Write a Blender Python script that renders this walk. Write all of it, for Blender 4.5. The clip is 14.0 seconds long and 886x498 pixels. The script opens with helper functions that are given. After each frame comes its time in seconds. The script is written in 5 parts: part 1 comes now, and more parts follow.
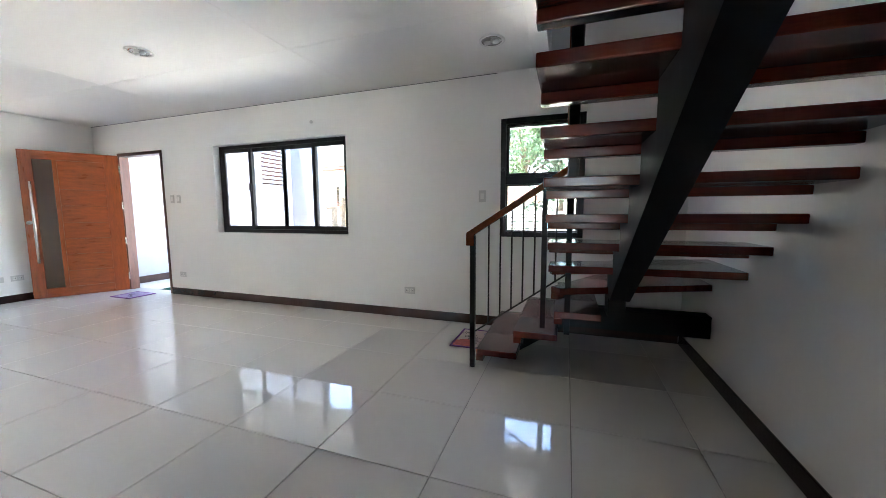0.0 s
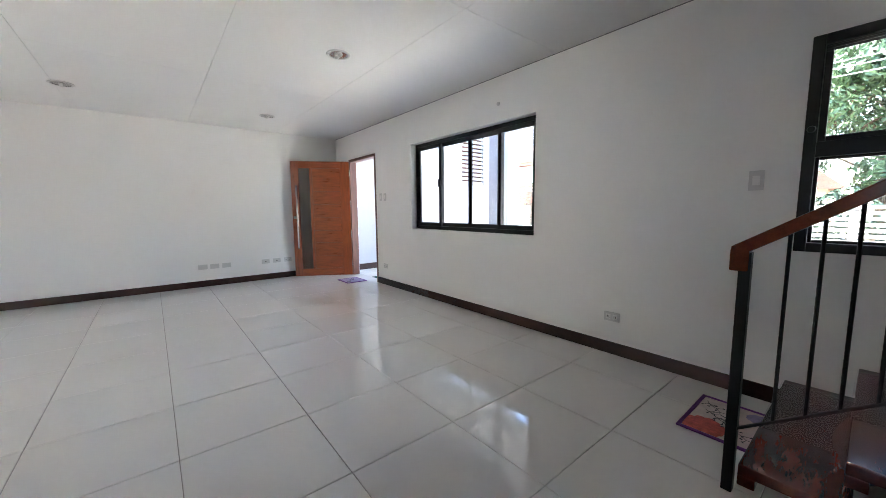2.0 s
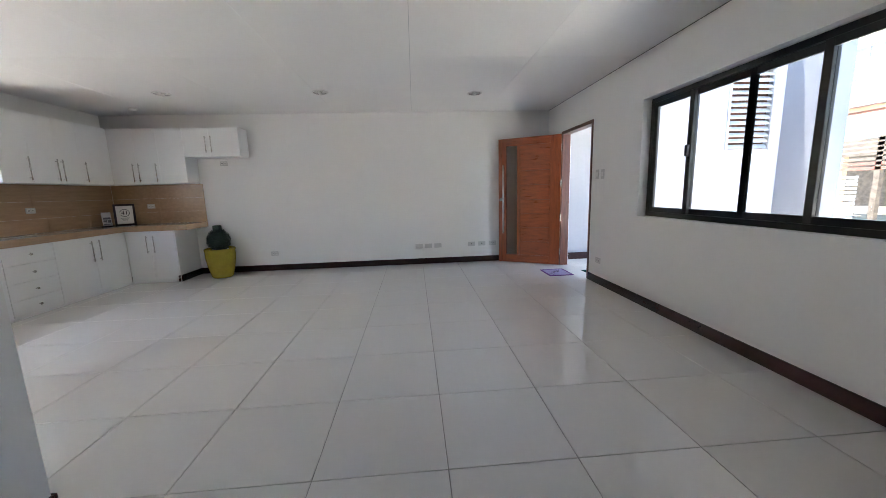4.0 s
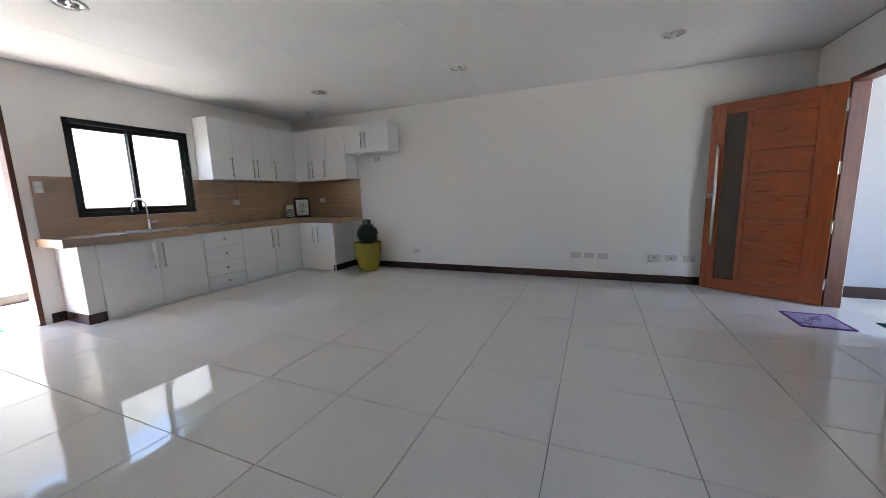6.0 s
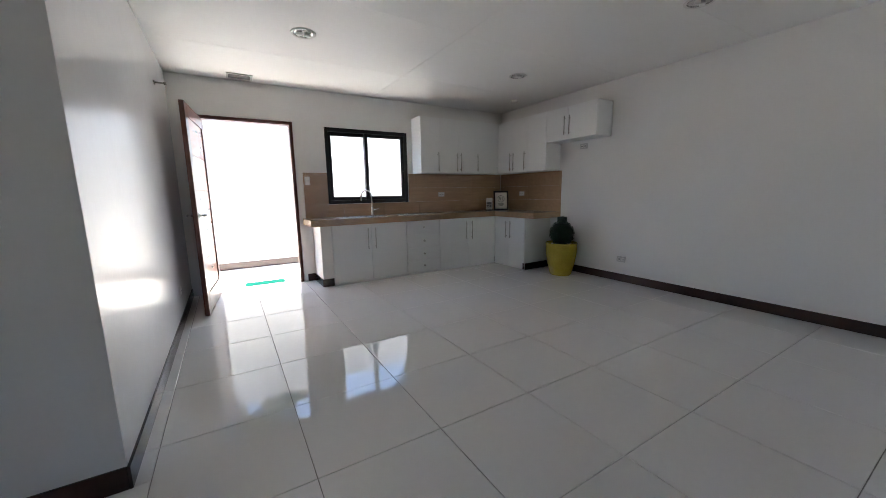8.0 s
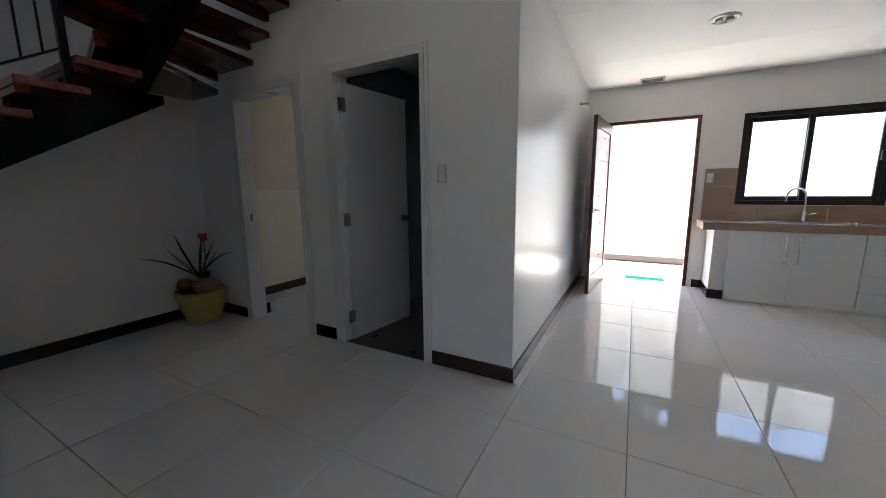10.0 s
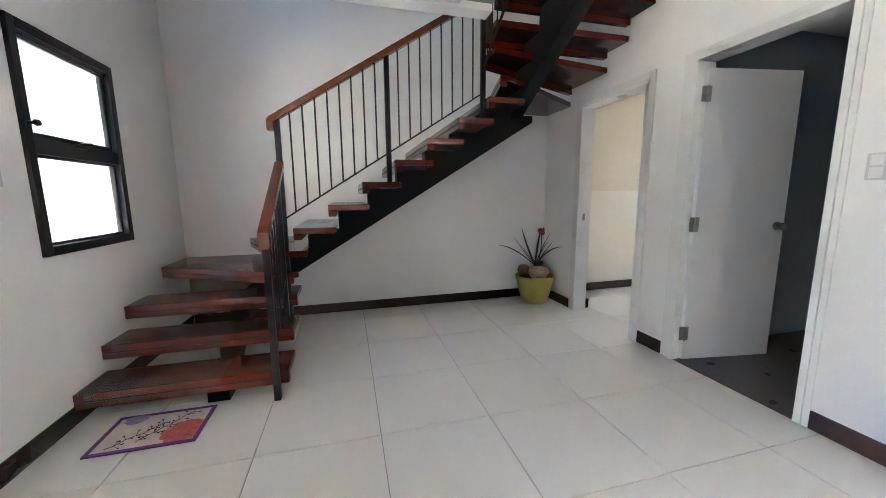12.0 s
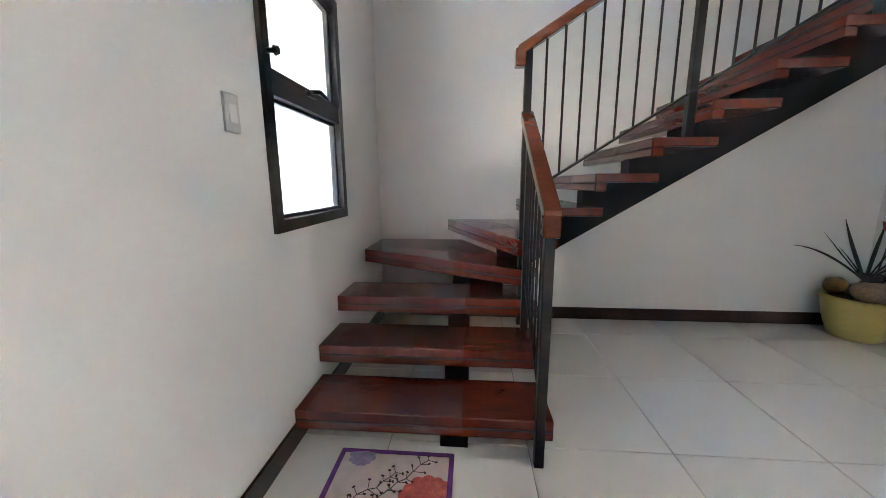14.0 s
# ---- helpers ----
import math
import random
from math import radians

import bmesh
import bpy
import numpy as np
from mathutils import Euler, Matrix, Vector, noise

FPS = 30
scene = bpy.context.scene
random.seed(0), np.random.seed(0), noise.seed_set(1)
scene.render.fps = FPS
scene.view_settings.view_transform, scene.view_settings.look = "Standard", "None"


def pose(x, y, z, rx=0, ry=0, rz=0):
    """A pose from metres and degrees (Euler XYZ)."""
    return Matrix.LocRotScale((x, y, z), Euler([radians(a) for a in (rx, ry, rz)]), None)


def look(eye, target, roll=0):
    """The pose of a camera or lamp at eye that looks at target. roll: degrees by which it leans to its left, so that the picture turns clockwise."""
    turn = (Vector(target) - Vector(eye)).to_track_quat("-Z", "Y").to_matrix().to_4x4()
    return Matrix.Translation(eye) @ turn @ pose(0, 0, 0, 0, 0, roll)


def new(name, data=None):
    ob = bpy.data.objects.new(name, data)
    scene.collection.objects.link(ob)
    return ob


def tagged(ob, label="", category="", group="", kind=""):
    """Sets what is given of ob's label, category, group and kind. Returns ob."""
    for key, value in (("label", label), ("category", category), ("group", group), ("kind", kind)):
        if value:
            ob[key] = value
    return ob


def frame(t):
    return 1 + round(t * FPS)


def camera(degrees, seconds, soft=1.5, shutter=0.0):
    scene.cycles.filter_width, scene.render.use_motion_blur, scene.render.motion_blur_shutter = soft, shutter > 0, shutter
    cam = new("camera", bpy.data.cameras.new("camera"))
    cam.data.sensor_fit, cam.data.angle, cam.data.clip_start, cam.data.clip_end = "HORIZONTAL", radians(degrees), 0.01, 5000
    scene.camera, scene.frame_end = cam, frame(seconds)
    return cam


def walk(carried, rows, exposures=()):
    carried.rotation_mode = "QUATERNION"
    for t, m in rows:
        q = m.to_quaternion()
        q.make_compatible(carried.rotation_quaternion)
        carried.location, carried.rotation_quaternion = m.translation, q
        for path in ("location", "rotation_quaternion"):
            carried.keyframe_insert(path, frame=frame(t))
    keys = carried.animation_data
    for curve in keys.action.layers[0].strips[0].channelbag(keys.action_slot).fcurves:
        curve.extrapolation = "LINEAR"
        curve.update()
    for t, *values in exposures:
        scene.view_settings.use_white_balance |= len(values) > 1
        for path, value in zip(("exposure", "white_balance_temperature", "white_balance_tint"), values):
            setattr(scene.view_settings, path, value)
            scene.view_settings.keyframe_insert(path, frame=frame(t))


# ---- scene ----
cam = camera(102.5, 14.0, soft=0.7)
PATH = [
    (0, (2.28, 0.199, 1.181), (1.627, 2.079, 0.977), -0.3),
    (0.5, (2.186, 0.388, 1.161), (1.318, 2.179, 0.959), -0.2),
    (1, (2.098, 0.577, 1.169), (0.991, 2.23, 0.964), -0.3),
    (1.5, (2.021, 0.807, 1.175), (0.698, 2.292, 0.963), -0.3),
    (2, (1.946, 0.959, 1.186), (0.406, 2.215, 0.967), -0.5),
    (2.5, (1.799, 1.146, 1.209), (0.087, 2.152, 0.973), -0.9),
    (3, (1.683, 1.302, 1.202), (-0.158, 2.04, 0.949), -1.1),
    (3.5, (1.541, 1.436, 1.199), (-0.389, 1.878, 0.919), -1.4),
    (4, (1.334, 1.476, 1.237), (-0.635, 1.626, 0.918), -1.7),
    (6.5, (0.055, 1.77, 1.17), (-1.678, 0.818, 0.872), -1.5),
    (7, (-0.14, 1.757, 1.176), (-1.765, 0.625, 0.868), -1.4),
    (9.5, (-0.71, 1.99, 1.212), (-0.174, 0.089, 0.894), -0.4),
    (10, (-0.646, 2.091, 1.223), (0.288, 0.351, 0.907), -0.5),
    (10.5, (-0.597, 2.172, 1.217), (0.717, 0.694, 0.917), -0.5),
    (11, (-0.569, 2.231, 1.222), (1.037, 1.079, 0.922), -0.6),
    (11.5, (-0.585, 2.281, 1.229), (1.213, 1.459, 0.926), -0.4),
    (12, (-0.593, 2.301, 1.231), (1.317, 1.792, 0.932), -0.5),
    (12.5, (-0.49, 2.415, 1.217), (1.47, 2.141, 0.926), -0.5),
    (13, (-0.28, 2.627, 1.214), (1.696, 2.569, 0.911), -0.4),
    (13.5, (0.009, 2.831, 1.165), (1.983, 2.94, 0.862), -0.3),
    (14, (0.34, 3.042, 1.126), (2.3, 3.202, 0.762), -0.3),
]
EXPOSURES = [(0, 4.95, 6550, 9), (1, 4.8, 6550, 9), (2, 4.5, 6500, 10), (3, 4.22, 6500, 11), (4, 4.03, 6480, 11), (6.5, 3.53, 6400, 11), (7, 3.2, 6400, 11),
             (9.5, 3.52, 6420, 11), (10.2, 3.34, 6420, 11), (10.9, 3.7, 6500, 11), (11.5, 5.4, 6700, 10), (12, 5.8, 6700, 10), (12.5, 5.83, 6700, 10), (14, 5.82, 6680, 10)]
walk(cam, [(t, look(eye, target, roll)) for t, eye, target, roll in PATH], EXPOSURES)

# ---- world, sun, exposure ----
SUN_FROM = Vector((-0.12, -0.06, 0.96)).normalized()
world = bpy.data.worlds.new("world")
scene.world = world
world.use_nodes = True
wn = world.node_tree.nodes
sky = wn.new("ShaderNodeTexSky")
sky.sky_type = "NISHITA"
sky.sun_disc = False
sky.sun_elevation = math.asin(SUN_FROM.z)
sky.sun_rotation = math.atan2(SUN_FROM.x, SUN_FROM.y)
world.node_tree.links.new(sky.outputs[0], wn["Background"].inputs[0])
wn["Background"].inputs[1].default_value = 0.15
sun = new("sun", bpy.data.lights.new("sun", "SUN"))
sun.data.energy, sun.data.angle, sun.data.color = 5.0, radians(0.53), (1.0, 0.95, 0.88)
sun.matrix_world = look(SUN_FROM * 30, (0, 0, 0))

# ---- materials ----


def material(name, color, rough=0.5, metal=0.0, vary=0.06, scale=6.0, fine=90.0, bump=0.05, spec=0.5,
             coat=0.0, stretch=(1, 1, 1), rand=0.0, tint=None, rough_vary=0.08):
    """A surface with two scales of variation in colour and gloss, and a fine relief."""
    m = bpy.data.materials.new(name)
    m.use_nodes = True
    nt = m.node_tree
    nd, lk = nt.nodes, nt.links
    bsdf = nd["Principled BSDF"]
    bsdf.inputs["Metallic"].default_value = metal
    bsdf.inputs["Specular IOR Level"].default_value = spec
    bsdf.inputs["Coat Weight"].default_value = coat
    bsdf.inputs["Coat Roughness"].default_value = 0.08
    geo = nd.new("ShaderNodeNewGeometry")
    mp = nd.new("ShaderNodeMapping")
    mp.inputs["Scale"].default_value = stretch
    lk.new(geo.outputs["Position"], mp.inputs["Vector"])
    big = nd.new("ShaderNodeTexNoise")
    big.inputs["Scale"].default_value, big.inputs["Detail"].default_value = scale, 3
    small = nd.new("ShaderNodeTexNoise")
    small.inputs["Scale"].default_value, small.inputs["Detail"].default_value = fine, 4
    lk.new(mp.outputs[0], big.inputs["Vector"])
    lk.new(mp.outputs[0], small.inputs["Vector"])
    mixed = nd.new("ShaderNodeMath")
    mixed.operation = "MULTIPLY_ADD"
    mixed.inputs[1].default_value = 0.6
    lk.new(big.outputs["Fac"], mixed.inputs[0])
    half = nd.new("ShaderNodeMath")
    half.operation = "MULTIPLY"
    half.inputs[1].default_value = 0.4
    lk.new(small.outputs["Fac"], half.inputs[0])
    lk.new(half.outputs[0], mixed.inputs[2])
    last = mixed
    if rand:
        info = nd.new("ShaderNodeObjectInfo")
        r = nd.new("ShaderNodeMath")
        r.operation = "MULTIPLY_ADD"
        r.inputs[1].default_value = rand
        lk.new(info.outputs["Random"], r.inputs[0])
        lk.new(mixed.outputs[0], r.inputs[2])
        last = r
    ramp = nd.new("ShaderNodeValToRGB")
    a, b = ramp.color_ramp.elements
    a.position, b.position = 0.3, 0.7 + rand
    low = tint or tuple(c * (1 - 2 * vary) for c in color)
    a.color, b.color = (*low, 1), (*(min(1, c * (1 + vary)) for c in color), 1)
    lk.new(last.outputs[0], ramp.inputs[0])
    lk.new(ramp.outputs[0], bsdf.inputs["Base Color"])
    rr = nd.new("ShaderNodeMapRange")
    rr.inputs["To Min"].default_value = max(0.0, rough - rough_vary)
    rr.inputs["To Max"].default_value = min(1.0, rough + rough_vary)
    lk.new(big.outputs["Fac"], rr.inputs["Value"])
    lk.new(rr.outputs[0], bsdf.inputs["Roughness"])
    if bump:
        bp = nd.new("ShaderNodeBump")
        bp.inputs["Strength"].default_value, bp.inputs["Distance"].default_value = bump, 0.01
        lk.new(mixed.outputs[0], bp.inputs["Height"])
        lk.new(bp.outputs[0], bsdf.inputs["Normal"])
    return m


def glass(name, color=(1, 1, 1), rough=0.0):
    m = bpy.data.materials.new(name)
    m.use_nodes = True
    b = m.node_tree.nodes["Principled BSDF"]
    b.inputs["Base Color"].default_value = (*color, 1)
    b.inputs["Transmission Weight"].default_value = 1.0
    b.inputs["Roughness"].default_value = rough
    b.inputs["IOR"].default_value = 1.05
    return m


WALL = material("wall_paint", (0.838, 0.825, 0.798), 0.42, vary=0.012, scale=1.3, fine=45, bump=0.05, rough_vary=0.05)
GLOSS = material("satin_wall_paint", (0.80, 0.80, 0.80), 0.24, vary=0.012, scale=1.3, fine=9, bump=0.22, rough_vary=0.05, spec=0.28)
CREAM = material("cream_paint", (0.72, 0.635, 0.50), 0.45, vary=0.03, scale=2, fine=40)
CREAM_TILE = material("cream_wall_tile", (0.86, 0.80, 0.68), 0.2, vary=0.02, scale=2, fine=30, bump=0.02)
BLUEGREY = material("bathroom_paint", (0.36, 0.43, 0.47), 0.45, vary=0.04, scale=2)
CEIL = material("ceiling_paint", (0.895, 0.885, 0.865), 0.6, vary=0.012, scale=1.5, fine=50, bump=0.03)
TILE = material("porcelain_tile", (0.735, 0.71, 0.67), 0.05, vary=0.014, scale=2.2, fine=26, bump=0.006, rand=0.03, rough_vary=0.02, spec=0.38)
GROUT = material("grout", (0.28, 0.26, 0.235), 0.8, vary=0.1, scale=3, fine=60)
BROWNTILE = material("brown_floor_tile", (0.15, 0.115, 0.10), 0.3, vary=0.1)
BASE = material("brown_skirting_tile", (0.045, 0.022, 0.018), 0.16, vary=0.15, scale=5, fine=40, bump=0.02, rough_vary=0.05)
TREAD = material("varnished_red_wood", (0.128, 0.019, 0.008), 0.20, vary=0.24, scale=5, fine=28, bump=0.04, coat=0.22, stretch=(6, 1, 6), rough_vary=0.06)
TREAD_X = material("varnished_red_wood_lengthways", (0.128, 0.019, 0.008), 0.20, vary=0.24, scale=5, fine=28, bump=0.04, coat=0.22, stretch=(1, 6, 6), rough_vary=0.06)
RAIL = material("varnished_orange_wood", (0.195, 0.044, 0.015), 0.2, vary=0.2, scale=8, fine=40, bump=0.03, coat=0.4, stretch=(4, 1, 4))
STEEL = material("charcoal_painted_steel", (0.006, 0.0064, 0.0078), 0.55, vary=0.15, scale=6, fine=60, bump=0.03, spec=0.2)
IRON = material("black_baluster_steel", (0.012, 0.012, 0.012), 0.4, vary=0.15, spec=0.3)
ALU = material("black_window_aluminium", (0.013, 0.012, 0.012), 0.34, vary=0.15, scale=5, spec=0.35)
DOORWOOD = material("orange_brown_door_wood", (0.285, 0.065, 0.017), 0.3, vary=0.2, scale=4, fine=22, bump=0.05, coat=0.25, stretch=(1.2, 1.2, 7))
DOORSTILE = material("orange_brown_stile_wood", (0.27, 0.061, 0.016), 0.3, vary=0.2, scale=4, fine=22, bump=0.05, coat=0.25, stretch=(7, 7, 1))
FRAMEWOOD = material("dark_red_frame_wood", (0.13, 0.040, 0.022), 0.32, vary=0.22, scale=4, fine=24, bump=0.04, stretch=(7, 7, 1))
WHITEDOOR = material("white_door_paint", (0.78, 0.79, 0.80), 0.34, vary=0.006, scale=2, fine=40, bump=0.02, rough_vary=0.02)
JAMB = material("white_jamb_paint", (0.78, 0.77, 0.75), 0.3, vary=0.02, scale=3, fine=40, bump=0.03)
CAB = material("white_cabinet_laminate", (0.87, 0.87, 0.86), 0.32, vary=0.004, scale=2, fine=60, bump=0.004, rough_vary=0.015)
COUNTER = material("wood_look_tile", (0.44, 0.295, 0.19), 0.2, vary=0.10, scale=3, fine=16, bump=0.015, stretch=(1.2, 6, 10), rough_vary=0.05)
CHROME = material("brushed_chrome", (0.72, 0.71, 0.69), 0.22, metal=1.0, vary=0.06, scale=20, bump=0.01)
DULL = material("dull_nickel", (0.34, 0.33, 0.31), 0.35, metal=1.0, vary=0.1, scale=20)
STAINLESS = material("stainless_steel", (0.62, 0.62, 0.62), 0.25, metal=1.0, vary=0.06, scale=10)
PLATE = material("grey_white_switch_plastic", (0.60, 0.59, 0.57), 0.35, vary=0.02)
PLATEDARK = material("socket_slot_plastic", (0.05, 0.05, 0.05), 0.5, vary=0.1)
ROCKER = material("white_rocker_plastic", (0.76, 0.75, 0.72), 0.3, vary=0.02)
POT = material("yellow_glazed_clay", (0.50, 0.40, 0.125), 0.30, vary=0.10, scale=7, fine=40, bump=0.03, tint=(0.43, 0.34, 0.10))
POTDEEP = material("deep_yellow_glazed_clay", (0.42, 0.33, 0.04), 0.22, vary=0.10, scale=7, fine=40, bump=0.03, tint=(0.34, 0.26, 0.03))
SOIL = material("dark_soil", (0.06, 0.045, 0.03), 0.9, vary=0.3, scale=20, fine=120, bump=0.4)
PEBBLE = material("white_pebble", (0.66, 0.64, 0.60), 0.6, vary=0.12, scale=20)
LEAF = material("dark_green_leaf", (0.018, 0.042, 0.020), 0.4, vary=0.3, scale=14, fine=60)
BLADE = material("dark_dried_blade", (0.028, 0.032, 0.022), 0.5, vary=0.3, scale=14)
RED = material("red_petal", (0.40, 0.05, 0.035), 0.5, vary=0.2, scale=30)
GOURD = material("brown_gourd", (0.34, 0.22, 0.15), 0.35, vary=0.3, scale=12, fine=60, bump=0.08)
HUSK = material("golden_brown_husk", (0.27, 0.14, 0.045), 0.4, vary=0.35, scale=14, fine=70, bump=0.1)
TEAL = material("teal_rug_fibre", (0.002, 0.045, 0.033), 0.95, spec=0.02, vary=0.2, scale=30, fine=300, bump=0.5)
PURPLE = material("purple_binding_cloth", (0.15, 0.035, 0.22), 0.85, vary=0.2, scale=40, fine=300, bump=0.4)
MATPINK = material("pale_pink_rug_cloth", (0.62, 0.50, 0.48), 0.9, vary=0.1, scale=18, fine=240, bump=0.5)
CORAL = material("coral_flower_cloth", (0.62, 0.13, 0.11), 0.9, vary=0.25, scale=40, fine=240, bump=0.5)
LILAC = material("lilac_flower_cloth", (0.32, 0.27, 0.45), 0.9, vary=0.2, scale=40, fine=240, bump=0.5)
INK = material("dark_print", (0.03, 0.02, 0.03), 0.8, vary=0.1)
PAPER = material("white_paper", (0.80, 0.79, 0.77), 0.6, vary=0.02)
GREYPRINT = material("grey_print", (0.18, 0.18, 0.19), 0.7, vary=0.05)
PANE = glass("window_glass", (0.97, 0.98, 0.98))
SMOKED = glass("door_glass", (0.80, 0.74, 0.68), 0.14)


def film(name, cover):
    """Thin clear plastic: mostly see-through, with a milky gloss."""
    m = bpy.data.materials.new(name)
    m.use_nodes = True
    nd, lk = m.node_tree.nodes, m.node_tree.links
    b = nd["Principled BSDF"]
    b.inputs["Base Color"].default_value = (0.48, 0.46, 0.50, 1)
    b.inputs["Roughness"].default_value = 0.16
    b.inputs["Specular IOR Level"].default_value = 0.7
    tr = nd.new("ShaderNodeBsdfTransparent")
    mx = nd.new("ShaderNodeMixShader")
    tx = nd.new("ShaderNodeTexNoise")
    tx.inputs["Scale"].default_value = 7.0
    mr = nd.new("ShaderNodeMapRange")
    mr.inputs["To Min"].default_value, mr.inputs["To Max"].default_value = cover * 0.6, cover * 1.5
    lk.new(tx.outputs["Fac"], mr.inputs["Value"])
    lk.new(mr.outputs[0], mx.inputs[0])
    lk.new(tr.outputs[0], mx.inputs[1])
    lk.new(b.outputs[0], mx.inputs[2])
    lk.new(mx.outputs[0], nd["Material Output"].inputs["Surface"])
    return m


FILM = film("clear_plastic_film", 0.09)
SHEET = film("clear_plastic_sheet", 0.14)
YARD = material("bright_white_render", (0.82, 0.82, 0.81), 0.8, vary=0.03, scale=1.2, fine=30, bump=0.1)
# White render darkened and blued: the wing's shade is put into its colour.
RENDER = material("shade_toned_white_render", (0.38, 0.39, 0.415), 0.8, vary=0.03, scale=1.2, fine=30, bump=0.15)
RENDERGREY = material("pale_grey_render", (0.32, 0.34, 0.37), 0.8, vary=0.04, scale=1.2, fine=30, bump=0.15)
YARDFLOOR = material("pale_yard_paving", (0.58, 0.565, 0.53), 0.6, vary=0.06, scale=2.0, fine=40, bump=0.06)
# Dark grey that carries the column's shade in its colour.
COLUMN = material("shade_grey_column_render", (0.17, 0.18, 0.20), 0.8, vary=0.04, scale=1.2, fine=30, bump=0.15)
CONCRETE = material("concrete_paving", (0.54, 0.52, 0.48), 0.85, vary=0.15, scale=1.6, fine=40, bump=0.2)
GROUND = material("dry_ground", (0.17, 0.165, 0.13), 0.95, vary=0.2, scale=0.6, fine=12, bump=0.3)
REDWOOD = material("red_brown_shutter_wood", (0.30, 0.09, 0.055), 0.55, vary=0.2, scale=9)
FENCE = material("weathered_white_fence_paint", (0.42, 0.42, 0.41), 0.55, vary=0.05, scale=4)
ROOFTILE = material("rusty_roof_sheet", (0.34, 0.15, 0.09), 0.6, vary=0.25, scale=5)
TAN = material("tan_house_render", (0.62, 0.47, 0.33), 0.85, vary=0.1, scale=1.5)
AWNING = material("turquoise_awning_cloth", (0.004, 0.20, 0.22), 0.7, vary=0.08, scale=5)
BARK = material("grey_brown_bark", (0.16, 0.12, 0.085), 0.9, vary=0.3, scale=8, fine=40, bump=0.6)
CANOPY = material("sunlit_tree_leaf", (0.085, 0.135, 0.060), 0.45, vary=0.35, scale=2.2, fine=14, tint=(0.028, 0.062, 0.022))
WIRE = material("black_cable", (0.03, 0.03, 0.03), 0.6, vary=0.1)

# ---- builders ----
ORI = {}


def thing(name, origin=(0, 0, 0), label="", category="", group="", kind="", turn=0.0):
    """An empty at a thing's base; its parts are given in world metres, or in its own where it is turned."""
    ob = new(name)
    ob.empty_display_size = 0.1
    ob.matrix_world = pose(*origin, 0, 0, turn)
    ORI[ob] = Vector((0, 0, 0)) if turn else Vector(origin)
    return tagged(ob, label, category, group, kind)


def root(ob):
    while ob.parent:
        ob = ob.parent
    return ob


def part(name, bm, material, parent, label="", smooth=False, kind=""):
    """Links a bmesh as one mesh object under a thing or a part."""
    bmesh.ops.recalc_face_normals(bm, faces=bm.faces)
    me = bpy.data.meshes.new(name)
    if parent is not None:
        bmesh.ops.translate(bm, verts=bm.verts, vec=-ORI[root(parent)])
    bm.to_mesh(me)
    bm.free()
    me.materials.append(material)
    if smooth:
        for p in me.polygons:
            p.use_smooth = True
    ob = new(name, me)
    if parent is not None:
        ob.parent = parent
    return tagged(ob, label, kind=kind)


def whole(name, bm, material, origin, label, category, group="", kind="", smooth=False):
    """A thing of one mesh, given in world metres, with its origin at its base."""
    bmesh.ops.recalc_face_normals(bm, faces=bm.faces)
    bmesh.ops.translate(bm, verts=bm.verts, vec=-Vector(origin))
    me = bpy.data.meshes.new(name)
    bm.to_mesh(me)
    bm.free()
    me.materials.append(material)
    if smooth:
        for p in me.polygons:
            p.use_smooth = True
    ob = new(name, me)
    ob.location = origin
    ORI[ob] = Vector(origin)
    return tagged(ob, label, category, group, kind)


def box(bm, lo, hi, bevel=0.0, m=None):
    """A box between two corners, its edges rounded by bevel, turned by m."""
    c = [(a + b) / 2 for a, b in zip(lo, hi)]
    s = [abs(b - a) for a, b in zip(lo, hi)]
    tmp = bmesh.new()
    bmesh.ops.create_cube(tmp, size=1.0, matrix=Matrix.Translation(c) @ Matrix.Diagonal((*s, 1)))
    if bevel:
        bmesh.ops.bevel(tmp, geom=tmp.edges[:], offset=min(bevel, min(s) * 0.45), segments=2, affect="EDGES", profile=0.6)
    join(bm, tmp, m)
    return bm


def join(bm, tmp, m=None):
    """Adds tmp to bm, turned by m, and frees it."""
    seen = {}
    for v in tmp.verts:
        seen[v] = bm.verts.new(m @ v.co if m else v.co)
    for f in tmp.faces:
        try:
            bm.faces.new([seen[v] for v in f.verts])
        except ValueError:
            pass
    tmp.free()


def B(lo, hi, bevel=0.0):
    return box(bmesh.new(), lo, hi, bevel)


def rod(bm, a, b, r, seg=10, r2=None):
    """A round bar from a to b."""
    a, b = Vector(a), Vector(b)
    d = b - a
    tmp = bmesh.new()
    bmesh.ops.create_cone(tmp, cap_ends=True, segments=seg, radius1=r, radius2=r if r2 is None else r2, depth=d.length)
    m = Matrix.Translation((a + b) / 2) @ d.to_track_quat("Z", "Y").to_matrix().to_4x4()
    join(bm, tmp, m)
    return bm


def tube(bm, pts, radii, seg=8):
    """A tube through points, with a radius at each."""
    rings = []
    pts = [Vector(p) for p in pts]
    for i, p in enumerate(pts):
        d = (pts[min(i + 1, len(pts) - 1)] - pts[max(i - 1, 0)]).normalized()
        q = d.to_track_quat("Z", "Y")
        rings.append([bm.verts.new(p + q @ Vector((math.cos(k * math.tau / seg), math.sin(k * math.tau / seg), 0)) * radii[i]) for k in range(seg)])
    for r0, r1 in zip(rings, rings[1:]):
        for k in range(seg):
            bm.faces.new((r0[k], r0[(k + 1) % seg], r1[(k + 1) % seg], r1[k]))
    bm.faces.new(rings[0])
    bm.faces.new(rings[-1])
    return bm


